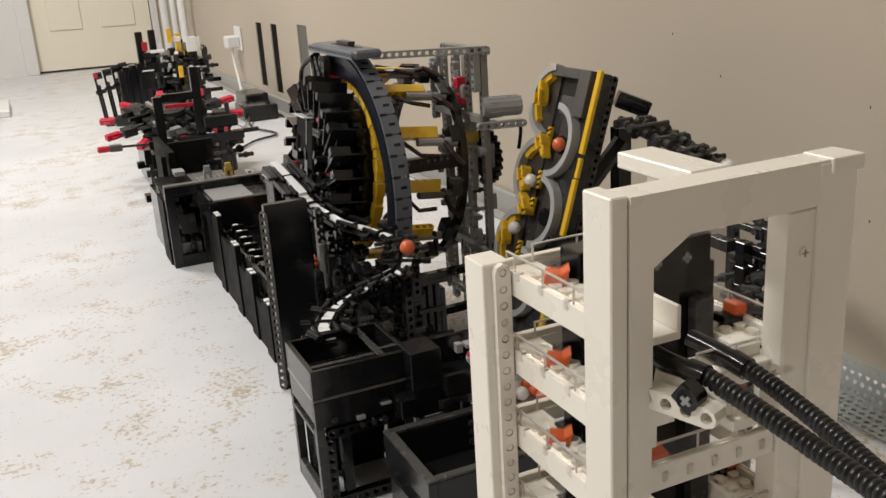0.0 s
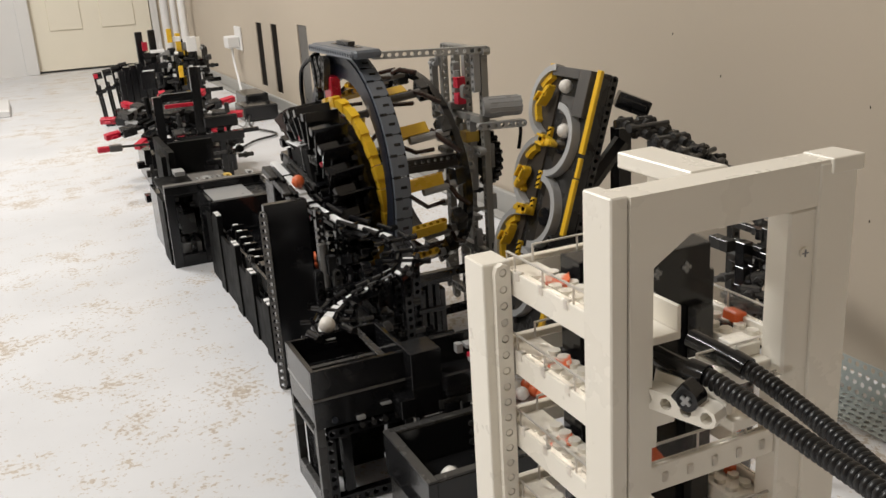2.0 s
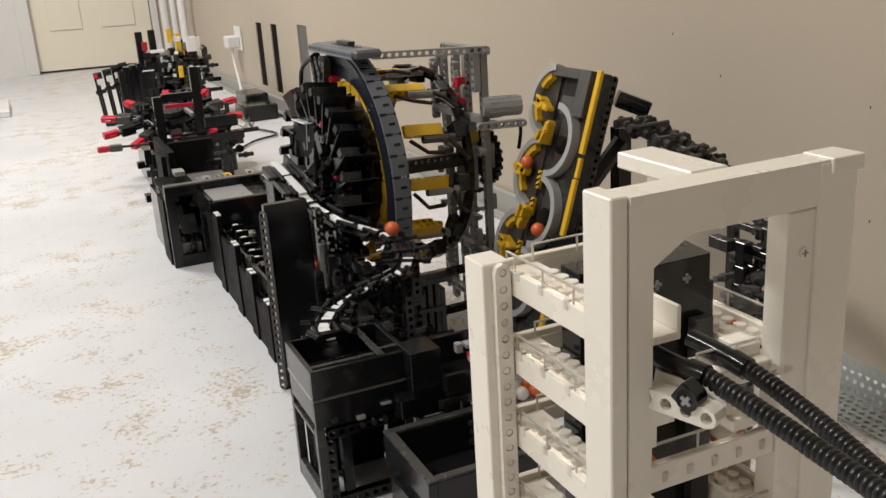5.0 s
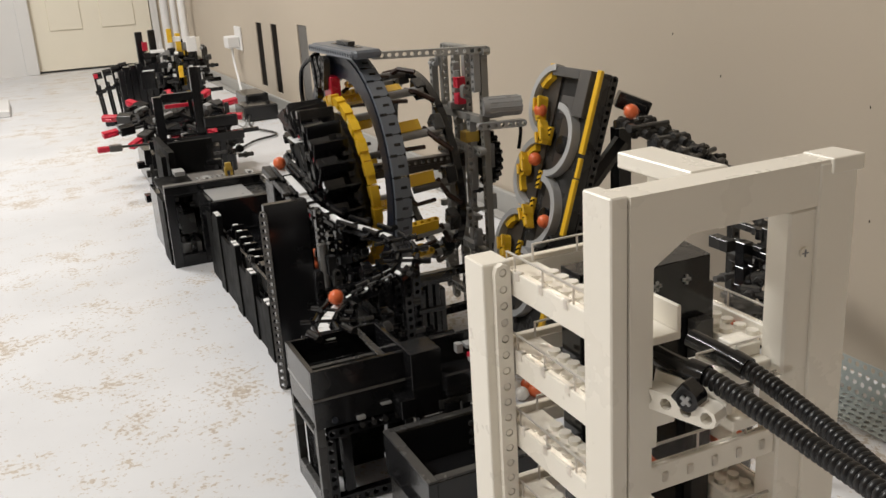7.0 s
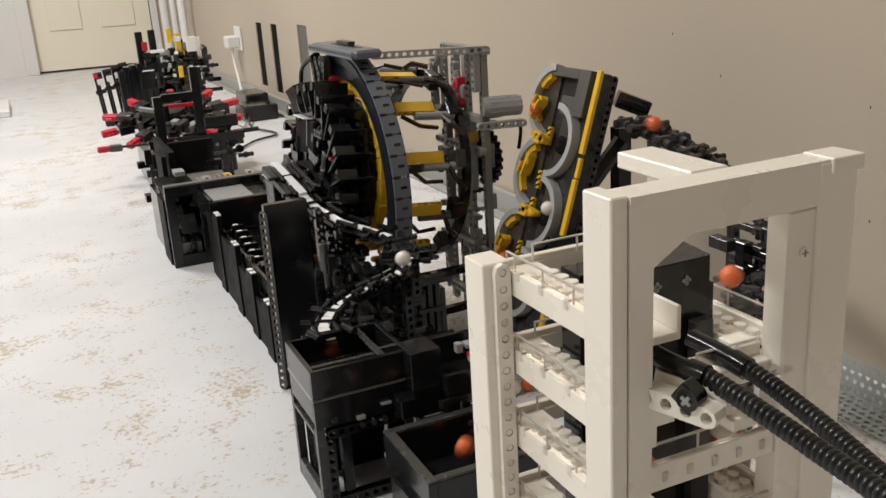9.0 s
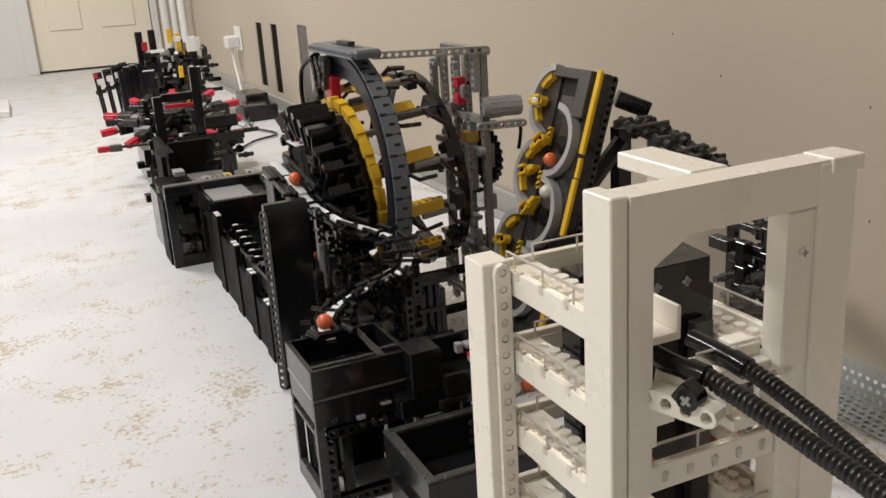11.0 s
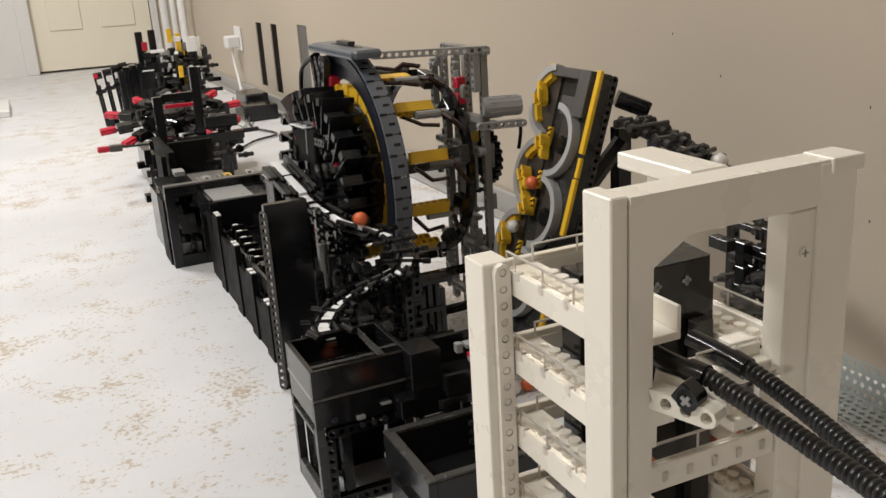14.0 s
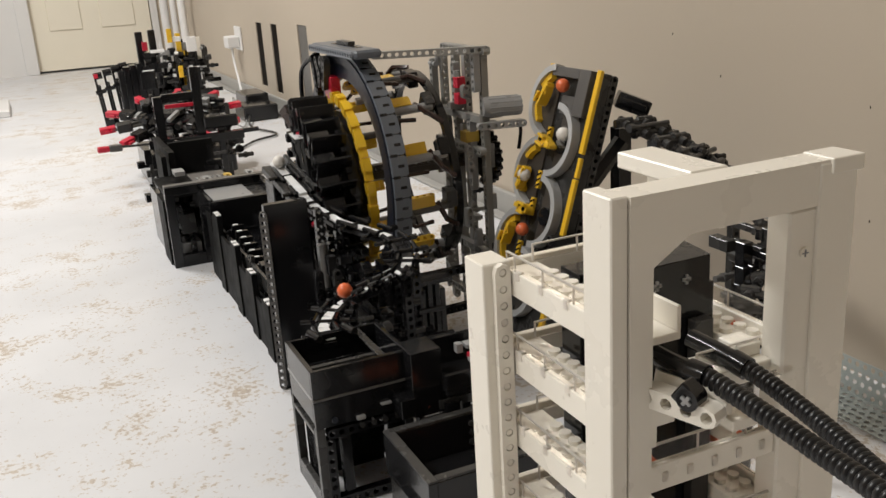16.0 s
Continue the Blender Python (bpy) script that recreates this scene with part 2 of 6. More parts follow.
def clutter(parent, lo, hi, n, mats, seed, size=1.0, name="fitting"):
    """Small pins, axles, connectors and short beams packed into a block of a machine."""
    rnd = random.Random(seed)
    for i in range(n):
        o = Vector([lo[k] + (hi[k] - lo[k]) * rnd.random() for k in range(3)])
        d = [Vector((1, 0, 0)), Vector((0, 1, 0)), Vector((0, 0, 1))][rnd.randrange(3)]
        kind = rnd.randrange(5)
        bm = bmesh.new()
        if kind == 0:
            cyl(bm, o, o + d * (0.016 * size), 0.0024 * size, 8)
            cyl(bm, o + d * (0.006 * size), o + d * (0.009 * size), 0.0034 * size, 8)
        elif kind == 1:
            e = [d[(k + 1) % 3] for k in range(3)]
            beam(bm, o, d, e, 2 + rnd.randrange(3))
        elif kind == 2:
            w = Vector((0.004, 0.004, 0.004)) * size
            box(bm, o - w, o + w + d * (0.010 * size), 0.0005)
        elif kind == 3:
            cyl(bm, o, o + d * (0.007 * size), 0.0040 * size, 10)
        else:
            w = Vector((0.0022, 0.0022, 0.0022)) * size
            box(bm, o - w, o + w + d * (0.022 * size), 0.0004)
        part(name, bm, mats[rnd.randrange(len(mats))], parent)


# ---- room ----
def room():
    bm = boxes(((-3.2, -2.6, -0.08), (0.86, 4.92, 0.0)), c=0.001)
    solid("floor", bm, FLOOR, "pale epoxy-coated concrete floor with worn tan specks", "floor", kind="structure")
    wx = 0.705
    slots = ((2.895, 2.968, 0.060, 0.258), (2.713, 2.785, 0.055, 0.260), (2.405, 2.495, 0.040, 0.268))
    bm = bmesh.new()
    edges = [-2.6]
    for y0, y1, z0, z1 in sorted(slots):
        box(bm, (wx, edges[-1], 0.0), (wx + 0.12, y0, 2.4), 0)
        box(bm, (wx, y0, 0.0), (wx + 0.12, y1, z0), 0)
        box(bm, (wx, y0, z1), (wx + 0.12, y1, 2.4), 0)
        edges.append(y1)
    box(bm, (wx, edges[-1], 0.0), (wx + 0.12, 4.92, 2.4), 0)
    wall = solid("wall_east", bm, WALLPAINT, "beige painted wall with three narrow upright slots", "wall", kind="structure")
    for (y0, y1, z0, z1), mt in zip(slots, (BROWN, BROWN, MID)):
        part("slot_back", boxes(((wx + 0.003, y0 + 0.001, z0 + 0.001), (wx + 0.02, y1 - 0.001, z1 - 0.001))), mt, wall, "dark panel set in a slot")
    bm = boxes(((wx - 0.010, 0.95, 0.0), (wx - 0.001, 4.80, 0.042)), ((wx - 0.030, 0.95, 0.0), (wx - 0.010, 4.80, 0.006)), c=0.002)
    solid("baseboard", bm, BASEPAINT, "grey rubber baseboard with a flat toe along the wall", "baseboard", kind="structure")
    for y, z in ((0.5936, 0.1571), (0.8055, 0.2754), (0.6031, 0.2645), (0.8903, 0.3176)):
        part("scuff", boxes(((wx - 0.0004, y - 0.0007, z - 0.0014), (wx + 0.001, y + 0.0006, z + 0.0012)), c=0.0003), BROWN, wall, "small dark nick")
    # far wall, with its door opening
    dx0, dx1, dh, wy = 0.081, 0.633, 2.03, 4.8
    bm = boxes(((dx1, wy, 0), (wx + 0.12, wy + 0.12, 2.4)), ((dx0, wy, dh), (dx1, wy + 0.12, 2.4)), c=0)
    solid("wall_north", bm, WALLPAINT, "beige painted end wall", "wall", kind="structure")
    bm = boxes(((-3.2, wy, 0), (dx0, wy + 0.12, 2.4)), c=0)
    solid("wall_north_panel", bm, TRIMPAINT, "white painted wall panel beside the door", "wall", kind="structure")
    door = thing("door_1", "closed cream panelled door in white casing", "door", (dx0, wy, 0), kind="structure")
    bm = bmesh.new()
    y = wy + 0.03
    cols = ((dx0 + 0.080, dx0 + 0.229), (dx0 + 0.315, dx0 + 0.474))
    rows = ((0.194, 0.85), (1.0, 1.55), (1.68, 1.92))
    box(bm, (dx0 + 0.004, y, 0.01), (dx1 - 0.004, y + 0.035, dh - 0.004), 0.001)
    part("slab", bm, DOORPAINT, door)
    for c0, c1 in cols:
        for z0, z1 in rows:
            bm = boxes(((c0, y - 0.007, z0), (c1, y + 0.001, z1)), c=0.006)
            part("panel", bm, DOORPAINT, door)
    for a, b in (((dx0 - 0.055, wy - 0.014, 0), (dx0 + 0.004, wy - 0.001, dh)), ((dx1 - 0.004, wy - 0.014, 0), (dx1 + 0.03, wy - 0.001, dh)), ((dx0 - 0.055, wy - 0.014, dh), (dx1 + 0.03, wy - 0.001, dh + 0.06))):
        part("casing", boxes((a, b), c=0.003), TRIMPAINT, door, "white casing")
    for x, y, r in ((0.639, 4.4, 0.019), (0.654, 4.02, 0.016), (0.663, 4.3, 0.014)):
        bm = bmesh.new()
        cyl(bm, (x, y, 0), (x, y, 2.4), r, 16)
        solid("pipe", bm, TRIMPAINT, "white painted upright pipe in the corner", "pipe", "pipes in the corner")
    for name, a, b in (("wall_south", (-3.2, -2.72, 0), (0.86, -2.6, 2.4)), ("wall_west", (-3.32, -2.72, 0), (-3.2, 4.92, 2.4))):
        solid(name, boxes((a, b), c=0), WALLPAINT, "beige painted wall", "wall", kind="structure")
    solid("ceiling", boxes(((-3.32, -2.72, 2.4), (0.86, 4.92, 2.5)), c=0), CEIL, "white painted ceiling", "ceiling", kind="structure")


def wall_outlet():
    o = thing("wall_outlet", "white wall outlet with a plugged-in adapter and cord", "outlet", (0.705, 3.22, 0.17))
    part("plate", boxes(((0.698, 3.18, 0.155), (0.7045, 3.27, 0.235)), c=0.002), TRIMPAINT, o)
    part("adapter", boxes(((0.655, 3.195, 0.165), (0.698, 3.255, 0.205)), c=0.004), TRIMPAINT, o)
    bm = bmesh.new()
    pts = [(0.672, 3.21, 0.165), (0.672, 3.20, 0.12), (0.671, 3.16, 0.06), (0.66, 3.10, 0.018), (0.62, 3.02, 0.012), (0.60, 2.95, 0.03)]
    tube(bm, curve(pts, 24), 0.004, 8)
    part("cord", bm, TRIMPAINT, o)


def curve(pts, n):
    """Smooth points through a few given ones."""
    pts = [Vector(p) for p in pts]
    out = []
    k = len(pts) - 1
    for i in range(n + 1):
        s = i / n * k
        j = min(int(s), k - 1)
        u = s - j
        a, b, c, d = pts[max(j - 1, 0)], pts[j], pts[j + 1], pts[min(j + 2, k)]
        out.append(0.5 * (2 * b + (c - a) * u + (2 * a - 5 * b + 4 * c - d) * u * u + (3 * b - a - 3 * c + d) * u ** 3))
    return out


def even(pts, step):
    """The same line with points at even distances."""
    out, rest = [pts[0]], 0.0
    for p, q in zip(pts, pts[1:]):
        d = (q - p).length
        s = step - rest
        while s <= d:
            out.append(p + (q - p) * (s / d))
            s += step
        rest = d - (s - step)
    return out


def power_strip():
    p = thing("power_supply", "black power supply boxes and cables by the wall", "power supply", (0.6, 2.75, 0))
    part("box", boxes(((0.56, 2.62, 0), (0.66, 2.74, 0.045)), c=0.004), BLACK, p)
    part("box", boxes(((0.60, 2.76, 0), (0.67, 2.9, 0.06)), c=0.004), BLACK, p)
    bm = bmesh.new()
    tube(bm, curve([(0.575, 2.62, 0.02), (0.55, 2.5, 0.006), (0.58, 2.35, 0.005), (0.50, 2.28, 0.005), (0.40, 2.12, 0.006), (0.36, 2.06, 0.02)], 30), 0.003, 8)
    part("cable", bm, DARK, p, "dark grey cable on the floor")
    bm = bmesh.new()
    tube(bm, curve([(0.52, 2.62, 0.006), (0.50, 2.56, 0.03), (0.53, 2.52, 0.005), (0.56, 2.6, 0.01)], 20), 0.0022, 8)
    part("cable", bm, GREY, p, "looped grey cable")


def trim_boards():
    for i, (x0, y0, y1) in enumerate(((-0.13, 3.35, 3.68), (-0.17, 2.95, 3.34))):
        bm = boxes(((x0 - 0.3, y0, 0), (x0 + 0.075, y1, 0.022)), c=0.003)
        solid("trim_board", bm, TRIMPAINT, "white trim board lying on the floor", "board", "boards on the floor")


def perforated_angle():
    """Punched steel corner bead on the floor by the wall."""
    t = thing("perforated_angle", "galvanised punched steel angle lying by the wall", "steel angle", (0.66, 0.3, 0))
    for w, o, u in ((5, Vector((0.613, 0, 0.004)), Vector((1, 0, 0.0))), (4, Vector((0.657, 0, 0.004)), Vector((0.10, 0, 1)).normalized())):
        bm = bmesh.new()
        s, cnt = 0.0088, 62
        for j in range(cnt):
            for i in range(w):
                c = o + u * (s * (i + 0.5)) + Vector((0, 0.12 + s * j + (s / 2 if i % 2 else 0), 0))
                out, inn = [], []
                for k, (a, b) in enumerate(((1, 0), (1, 1), (0, 1), (-1, 1), (-1, 0), (-1, -1), (0, -1), (1, -1))):
                    out.append(bm.verts.new(c + u * (a * s / 2) + Vector((0, b * s / 2, 0))))
                    inn.append(bm.verts.new(c + u * (math.cos(k * math.pi / 4) * s * 0.3) + Vector((0, math.sin(k * math.pi / 4) * s * 0.3, 0))))
                for k in range(8):
                    bm.faces.new((out[k], out[(k + 1) % 8], inn[(k + 1) % 8], inn[k]))
        bmesh.ops.remove_doubles(bm, verts=bm.verts, dist=0.0002)
        bmesh.ops.solidify(bm, geom=bm.faces[:], thickness=0.0008)
        part("flange", bm, STEEL, t)


# ---- white stepping tower ----
TX0, TX1, TY0, TY1 = 0.170, 0.282, 0.2455, 0.3625


def white_tower():
    t = thing("white_tower", "white plastic ball-lift tower with open arch and clear-railed trays", "tower", (0.228, 0.304, 0))
    w = 0.0155
    # four corner posts
    part("post", boxes(((TX0, TY1 - 0.0185, 0), (TX0 + 0.0145, TY1, 0.2885)), c=0.0006), WHITE, t)
    part("post", boxes(((TX0, TY0, 0), (TX0 + 0.0072, TY0 + 0.0175, 0.340)), c=0.0006), WHITE, t)
    part("post", boxes(((0.263, TY0 - 0.0012, 0), (TX1, TY0 + 0.0125, 0.3385)), c=0.0006), WHITE, t)
    part("post", boxes(((TX1 - w, TY1 - w, 0), (TX1, TY1, 0.236)), c=0.0006), WHITE, t)
    part("cap", boxes(((0.268, TY0 - 0.0022, 0.3340), (0.2840, TY0 + 0.0135, 0.3402))), WHITE, t)
    # punched strip on the rear post
    x, y = TX0 + 0.0085, TY1 - 0.0185 - 0.0012
    bm = bmesh.new()
    beam(bm, (x, y, 0.0046), (0, 0, 1), (0, 1, 0), 36, t=0.004, r=0.0020)
    part("liftarm", bm, WHITE, t)
    bm = bmesh.new()
    for i in range(36):
        cyl(bm, (x, y - 0.0017, 0.0046 + i * P), (x, y + 0.0003, 0.0046 + i * P), 0.0015, 12)
    part("pins", bm, WHITE, t)
    # arch plate across the front
    bm = bmesh.new()
    prof = [(TX0 + 0.0076, 0.0), (TX0 + 0.0076, 0.3395), (0.2755, 0.3395), (0.2755, 0.3225), (0.2478, 0.3222), (0.2035, 0.3222), (0.1875, 0.3125), (0.1875, 0.0)]
    front = [bm.verts.new((px_, TY0 - 0.0006, pz)) for px_, pz in prof]
    back = [bm.verts.new((px_, TY0 + 0.0135, pz)) for px_, pz in prof]
    bm.faces.new(front)
    bm.faces.new(back[::-1])
    for i in range(len(prof)):
        j = (i + 1) % len(prof)
        bm.faces.new((front[j], front[i], back[i], back[j]))
    part("arch", bm, WHITE, t)
    part("cheek", boxes(((0.2504, TY0 + 0.0002, 0.0), (0.2640, TY0 + 0.0125, 0.3218)), c=0.001), WHITE, t)
    bm = bmesh.new()
    cyl(bm, (0.2577, TY0 - 0.0010, 0.3048), (0.2577, TY0 + 0.004, 0.3048), 0.0021, 16)
    pin = part("pin", bm, WHITE, t)
    # the pin's white relief cross, coloured grey for the shade in it
    bm = boxes(((0.2562, TY0 - 0.0013, 0.3045), (0.2592, TY0 - 0.0006, 0.3051)), ((0.2574, TY0 - 0.0014, 0.3033), (0.2580, TY0 - 0.0006, 0.3063)), c=0.0001)
    part("pin_cross", bm, GREY, pin)
    # beam that runs back from the arch, with a web under it
    part("top_beam", boxes(((0.2143, TY0 + 0.0135, 0.3335), (0.232, 0.305, 0.3402)), c=0.0006), WHITE, t)
    part("web", boxes(((0.2285, TY0 + 0.0135, 0.316), (0.232, 0.304, 0.3337))), WHITE, t)
    # trays, one ring of rails per level
    y0, y1 = TY0 + 0.0178, TY1 - 0.0187
    for k in range(7):
        z = 0.2785 - 0.0385 * k
        part("side_rail", boxes(((TX0 + 0.0132, y0, z - 0.006), (TX0 + 0.0172, y1 + 0.004, z + 0.006))), WHITE, t)
        bm = bmesh.new()
        box(bm, (TX0 + 0.0172, y0, z + 0.0005), (TX0 + 0.034, TY1 - 0.008, z + 0.003))
        part("tray", bm, WHITE, t)
        bm = bmesh.new()
        for j in range(9):
            for i in range(2):
                c = Vector((TX0 + 0.0215 + 0.008 * i, y0 + 0.006 + j * P, z + 0.003))
                cyl(bm, c, c + Vector((0, 0, 0.0022)), 0.0030, 12)
        part("studs", bm, WHITE, t)
        bm = bmesh.new()
        for j in range(4):
            box(bm, (TX0 + 0.0128, y0 + 0.011 + 0.020 * j, z + 0.0025), (TX0 + 0.0160, y0 + 0.0145 + 0.020 * j, z + 0.0070), 0.0003)
        part("pegs", bm, SMOKE, t, "clear peg")
        panel(t, (TX0 + 0.0142, y0 + 0.004, z + 0.006), (0, 1, 0), 10, 0.0072)
        panel(t, (TX0 + 0.028, TY1 - 0.014, z + 0.006), (1, 0, 0), 8, 0.0075)
        part("back_rail", boxes(((TX0 + 0.0145, TY1 - 0.0075, z - 0.006), (TX1 - 0.0155, TY1 - 0.0035, z + 0.006))), WHITE, t)
        zr = z - 0.026
        part("side_rail", boxes(((TX1 - 0.0045, y0 - 0.004, zr - 0.006), (TX1 - 0.0005, TY1 - 0.0155, zr + 0.004))), WHITE, t)
        bm = bmesh.new()
        box(bm, (TX1 - 0.020, y0 + 0.018, zr - 0.003), (TX1 - 0.0045, TY1 - 0.0155, zr))
        part("tray", bm, WHITE, t)
        bm = bmesh.new()
        for j in range(7):
            for i in range(2):
                c = Vector((TX1 - 0.0160 + 0.008 * i, y0 + 0.024 + j * P, zr))
                cyl(bm, c, c + Vector((0, 0, 0.0020)), 0.0028, 12)
        part("studs", bm, WHITE, t)
        part("inner_wall", boxes(((TX1 - 0.0225, y0 + 0.018, zr - 0.012), (TX1 - 0.020, TY1 - 0.0155, zr + 0.001))), WHITE, t)
        panel(t, (TX1 - 0.0022, y0 - 0.002, zr + 0.004), (0, 1, 0), 10, 0.0078)
        if k > 0:
            zf = z - 0.0135
            part("front_rail", boxes(((0.1878, TY0 + 0.002, zf - 0.0065), (0.2502, TY0 + 0.006, zf + 0.0050))), WHITE, t)
            bm = bmesh.new()
            for j in range(5):
                box(bm, (0.1945 + 0.012 * j, TY0 + 0.0012, zf - 0.003), (0.1970 + 0.012 * j, TY0 + 0.004, zf + 0.0012), 0.0002)
            part("pegs", bm, SMOKE, t, "clear peg")
            panel(t, (0.1885, TY0 + 0.004, zf + 0.005), (1, 0, 0), 8, 0.0075)
        else:
            part("front_block", boxes(((0.219, TY0 + 0.006, 0.2525), (0.2505, TY0 + 0.024, 0.2600))), WHITE, t)
            part("front_block", boxes(((0.239, TY0 + 0.012, 0.2600), (0.2505, TY0 + 0.024, 0.2655))), WHITE, t)
            panel(t, (0.2195, TY0 + 0.014, 0.2600), (1, 0, 0), 4, 0.0060)
            part("clear_tile", boxes(((0.2425, TY0 - 0.0002, 0.2555), (0.2560, TY0 + 0.011, 0.2585))), CLEAR, t, "clear tile")
    # bracket and axle beam in the arch
    part("bracket", boxes(((0.1878, 0.2500, 0.2800), (0.2042, 0.2720, 0.2832)), ((0.2025, 0.2500, 0.2832), (0.2042, 0.2720, 0.2935)), ((0.1878, 0.2705, 0.2832), (0.1925, 0.2720, 0.2960))), WHITE, t)
    bm = bmesh.new()
    a, b = Vector((0.1905, 0.2440, 0.2625)), Vector((0.2005, 0.2180, 0.2615))
    a = a - (b - a).normalized() * 0.0036
    beam(bm, a, b - a, (0.93, 0.36, 0.0), 4)
    part("axle_beam", bm, WHITE, t)
    bm = bmesh.new()
    beam(bm, a + Vector((0.0085, 0.004, 0.0015)), b - a, (0.3, 0, 1), 4)
    part("axle_beam", bm, WHITE, t)
    bm = bmesh.new()
    box(bm, a + Vector((-0.0046, -0.0004, -0.0022)), a + Vector((-0.0036, 0.0006, 0.0022)), 0.0001)
    box(bm, a + Vector((-0.0046, -0.0022, -0.0006)), a + Vector((-0.0036, 0.0022, 0.0006)), 0.0001)
    part("axle_end", bm, RED, t, "red axle end")
    part("block", boxes(((0.1878, TY0 + 0.0005, 0.2490), (0.1990, TY0 + 0.012, 0.2575)), ((0.1878, TY0 + 0.002, 0.2395), (0.1920, TY0 + 0.012, 0.2490)), ((0.205, 0.222, 0.254), (0.219, 0.250, 0.2585))), WHITE, t)
    return t


def panel(parent, o, d, n, h):
    """Low clear railing: a thin clear sheet with a bright rim and uprights."""
    o, d = Vector(o), Vector(d)
    side = Vector((-d.y, d.x, 0))
    e = o + d * (P * n)
    bm = bmesh.new()
    s = side * 0.0004
    box(bm, o - s, e + s + Vector((0, 0, h)), 0.0001)
    pane = part("rail_pane", bm, CLEAR, parent, "clear plastic railing")
    pane.visible_shadow = False
    bm = bmesh.new()
    s = side * 0.0006
    box(bm, o - s + Vector((0, 0, h)), e + s + Vector((0, 0, h + 0.0007)), 0.0001)
    for i in range(0, n + 1, 3):
        q = o + d * (P * i)
        box(bm, q - s, q + d * 0.0007 + s + Vector((0, 0, h)), 0.0001)
    part("rail_rim", bm, SMOKE, parent, "bright clear rim")


LOBE = (0.1938, 0.2310, 0.2672)


def hoses():
    for k, pts in enumerate((
            [(0.1979, 0.2600, 0.2727), (0.2008, 0.2473, 0.2710), (0.2046, 0.2361, 0.2700), (0.2056, 0.2226, 0.2688), (0.2053, 0.2087, 0.2680), (0.2052, 0.1958, 0.2670), (0.2044, 0.1833, 0.2664), (0.2032, 0.1712, 0.2664), (0.2014, 0.1595, 0.2668), (0.1983, 0.1441, 0.2679)],
            [(0.2276, 0.2729, 0.2666), (0.2306, 0.2617, 0.2646), (0.2335, 0.2504, 0.2622), (0.2344, 0.2391, 0.2604), (0.2336, 0.2239, 0.2585), (0.2314, 0.2083, 0.2572), (0.2284, 0.1932, 0.2562), (0.2247, 0.1787, 0.2557), (0.2198, 0.1601, 0.2553)])):
        t = thing("ribbed_hose", "black ribbed pneumatic hose clipped to the white tower", "hose", pts[0], "hoses from the tower")
        line = even(curve(pts, 600), 0.0027 / 7)
        cut = 52 if k == 0 else 58
        bm = bmesh.new()
        tube(bm, line[:cut], 0.0040, 14)
        part("sleeve", bm, BLACK, t)
        bm = bmesh.new()
        tube(bm, line[cut - 6:], 0.004, 18, ribs=lambda i: 0.0029 + 0.0010 * abs(math.sin(i * math.pi / 7.0)) ** 0.7)
        part("ribbing", bm, RUBBER, t)
        c = line[cut + 4]
        bm = bmesh.new()
        cyl(bm, line[cut - 6], line[cut + 13], 0.0047, 18)
        if k == 0:
            # lobe that hangs from the clip, with an axle through it
            q = Vector(LOBE)
            h = Vector((0.93, 0.36, 0.0)).normalized()
            v = (c - h * (c - q).dot(h) - q).normalized()
            w = v.cross(h)
            m = Matrix(((h.x, w.x, v.x, q.x), (h.y, w.y, v.y, q.y), (h.z, w.z, v.z, q.z), (0, 0, 0, 1)))
            cyl(bm, q - h * 0.0036, q + h * 0.0036, 0.0043, 18)
            box(bm, (-0.0036, -0.0043, 0.0), (0.0036, 0.0043, (c - q).dot(v)), 0.0006, m)
        clip = part("clip_ring", bm, BLACK, t)
        if k == 0:
            bm = bmesh.new()
            box(bm, (-0.0044, -0.0022, -0.0007), (-0.0034, 0.0022, 0.0007), 0.0001, m)
            box(bm, (-0.0045, -0.0007, -0.0022), (-0.0034, 0.0007, 0.0022), 0.0001, m)
            part("axle_cross", bm, GREY, clip, "grey axle cross")


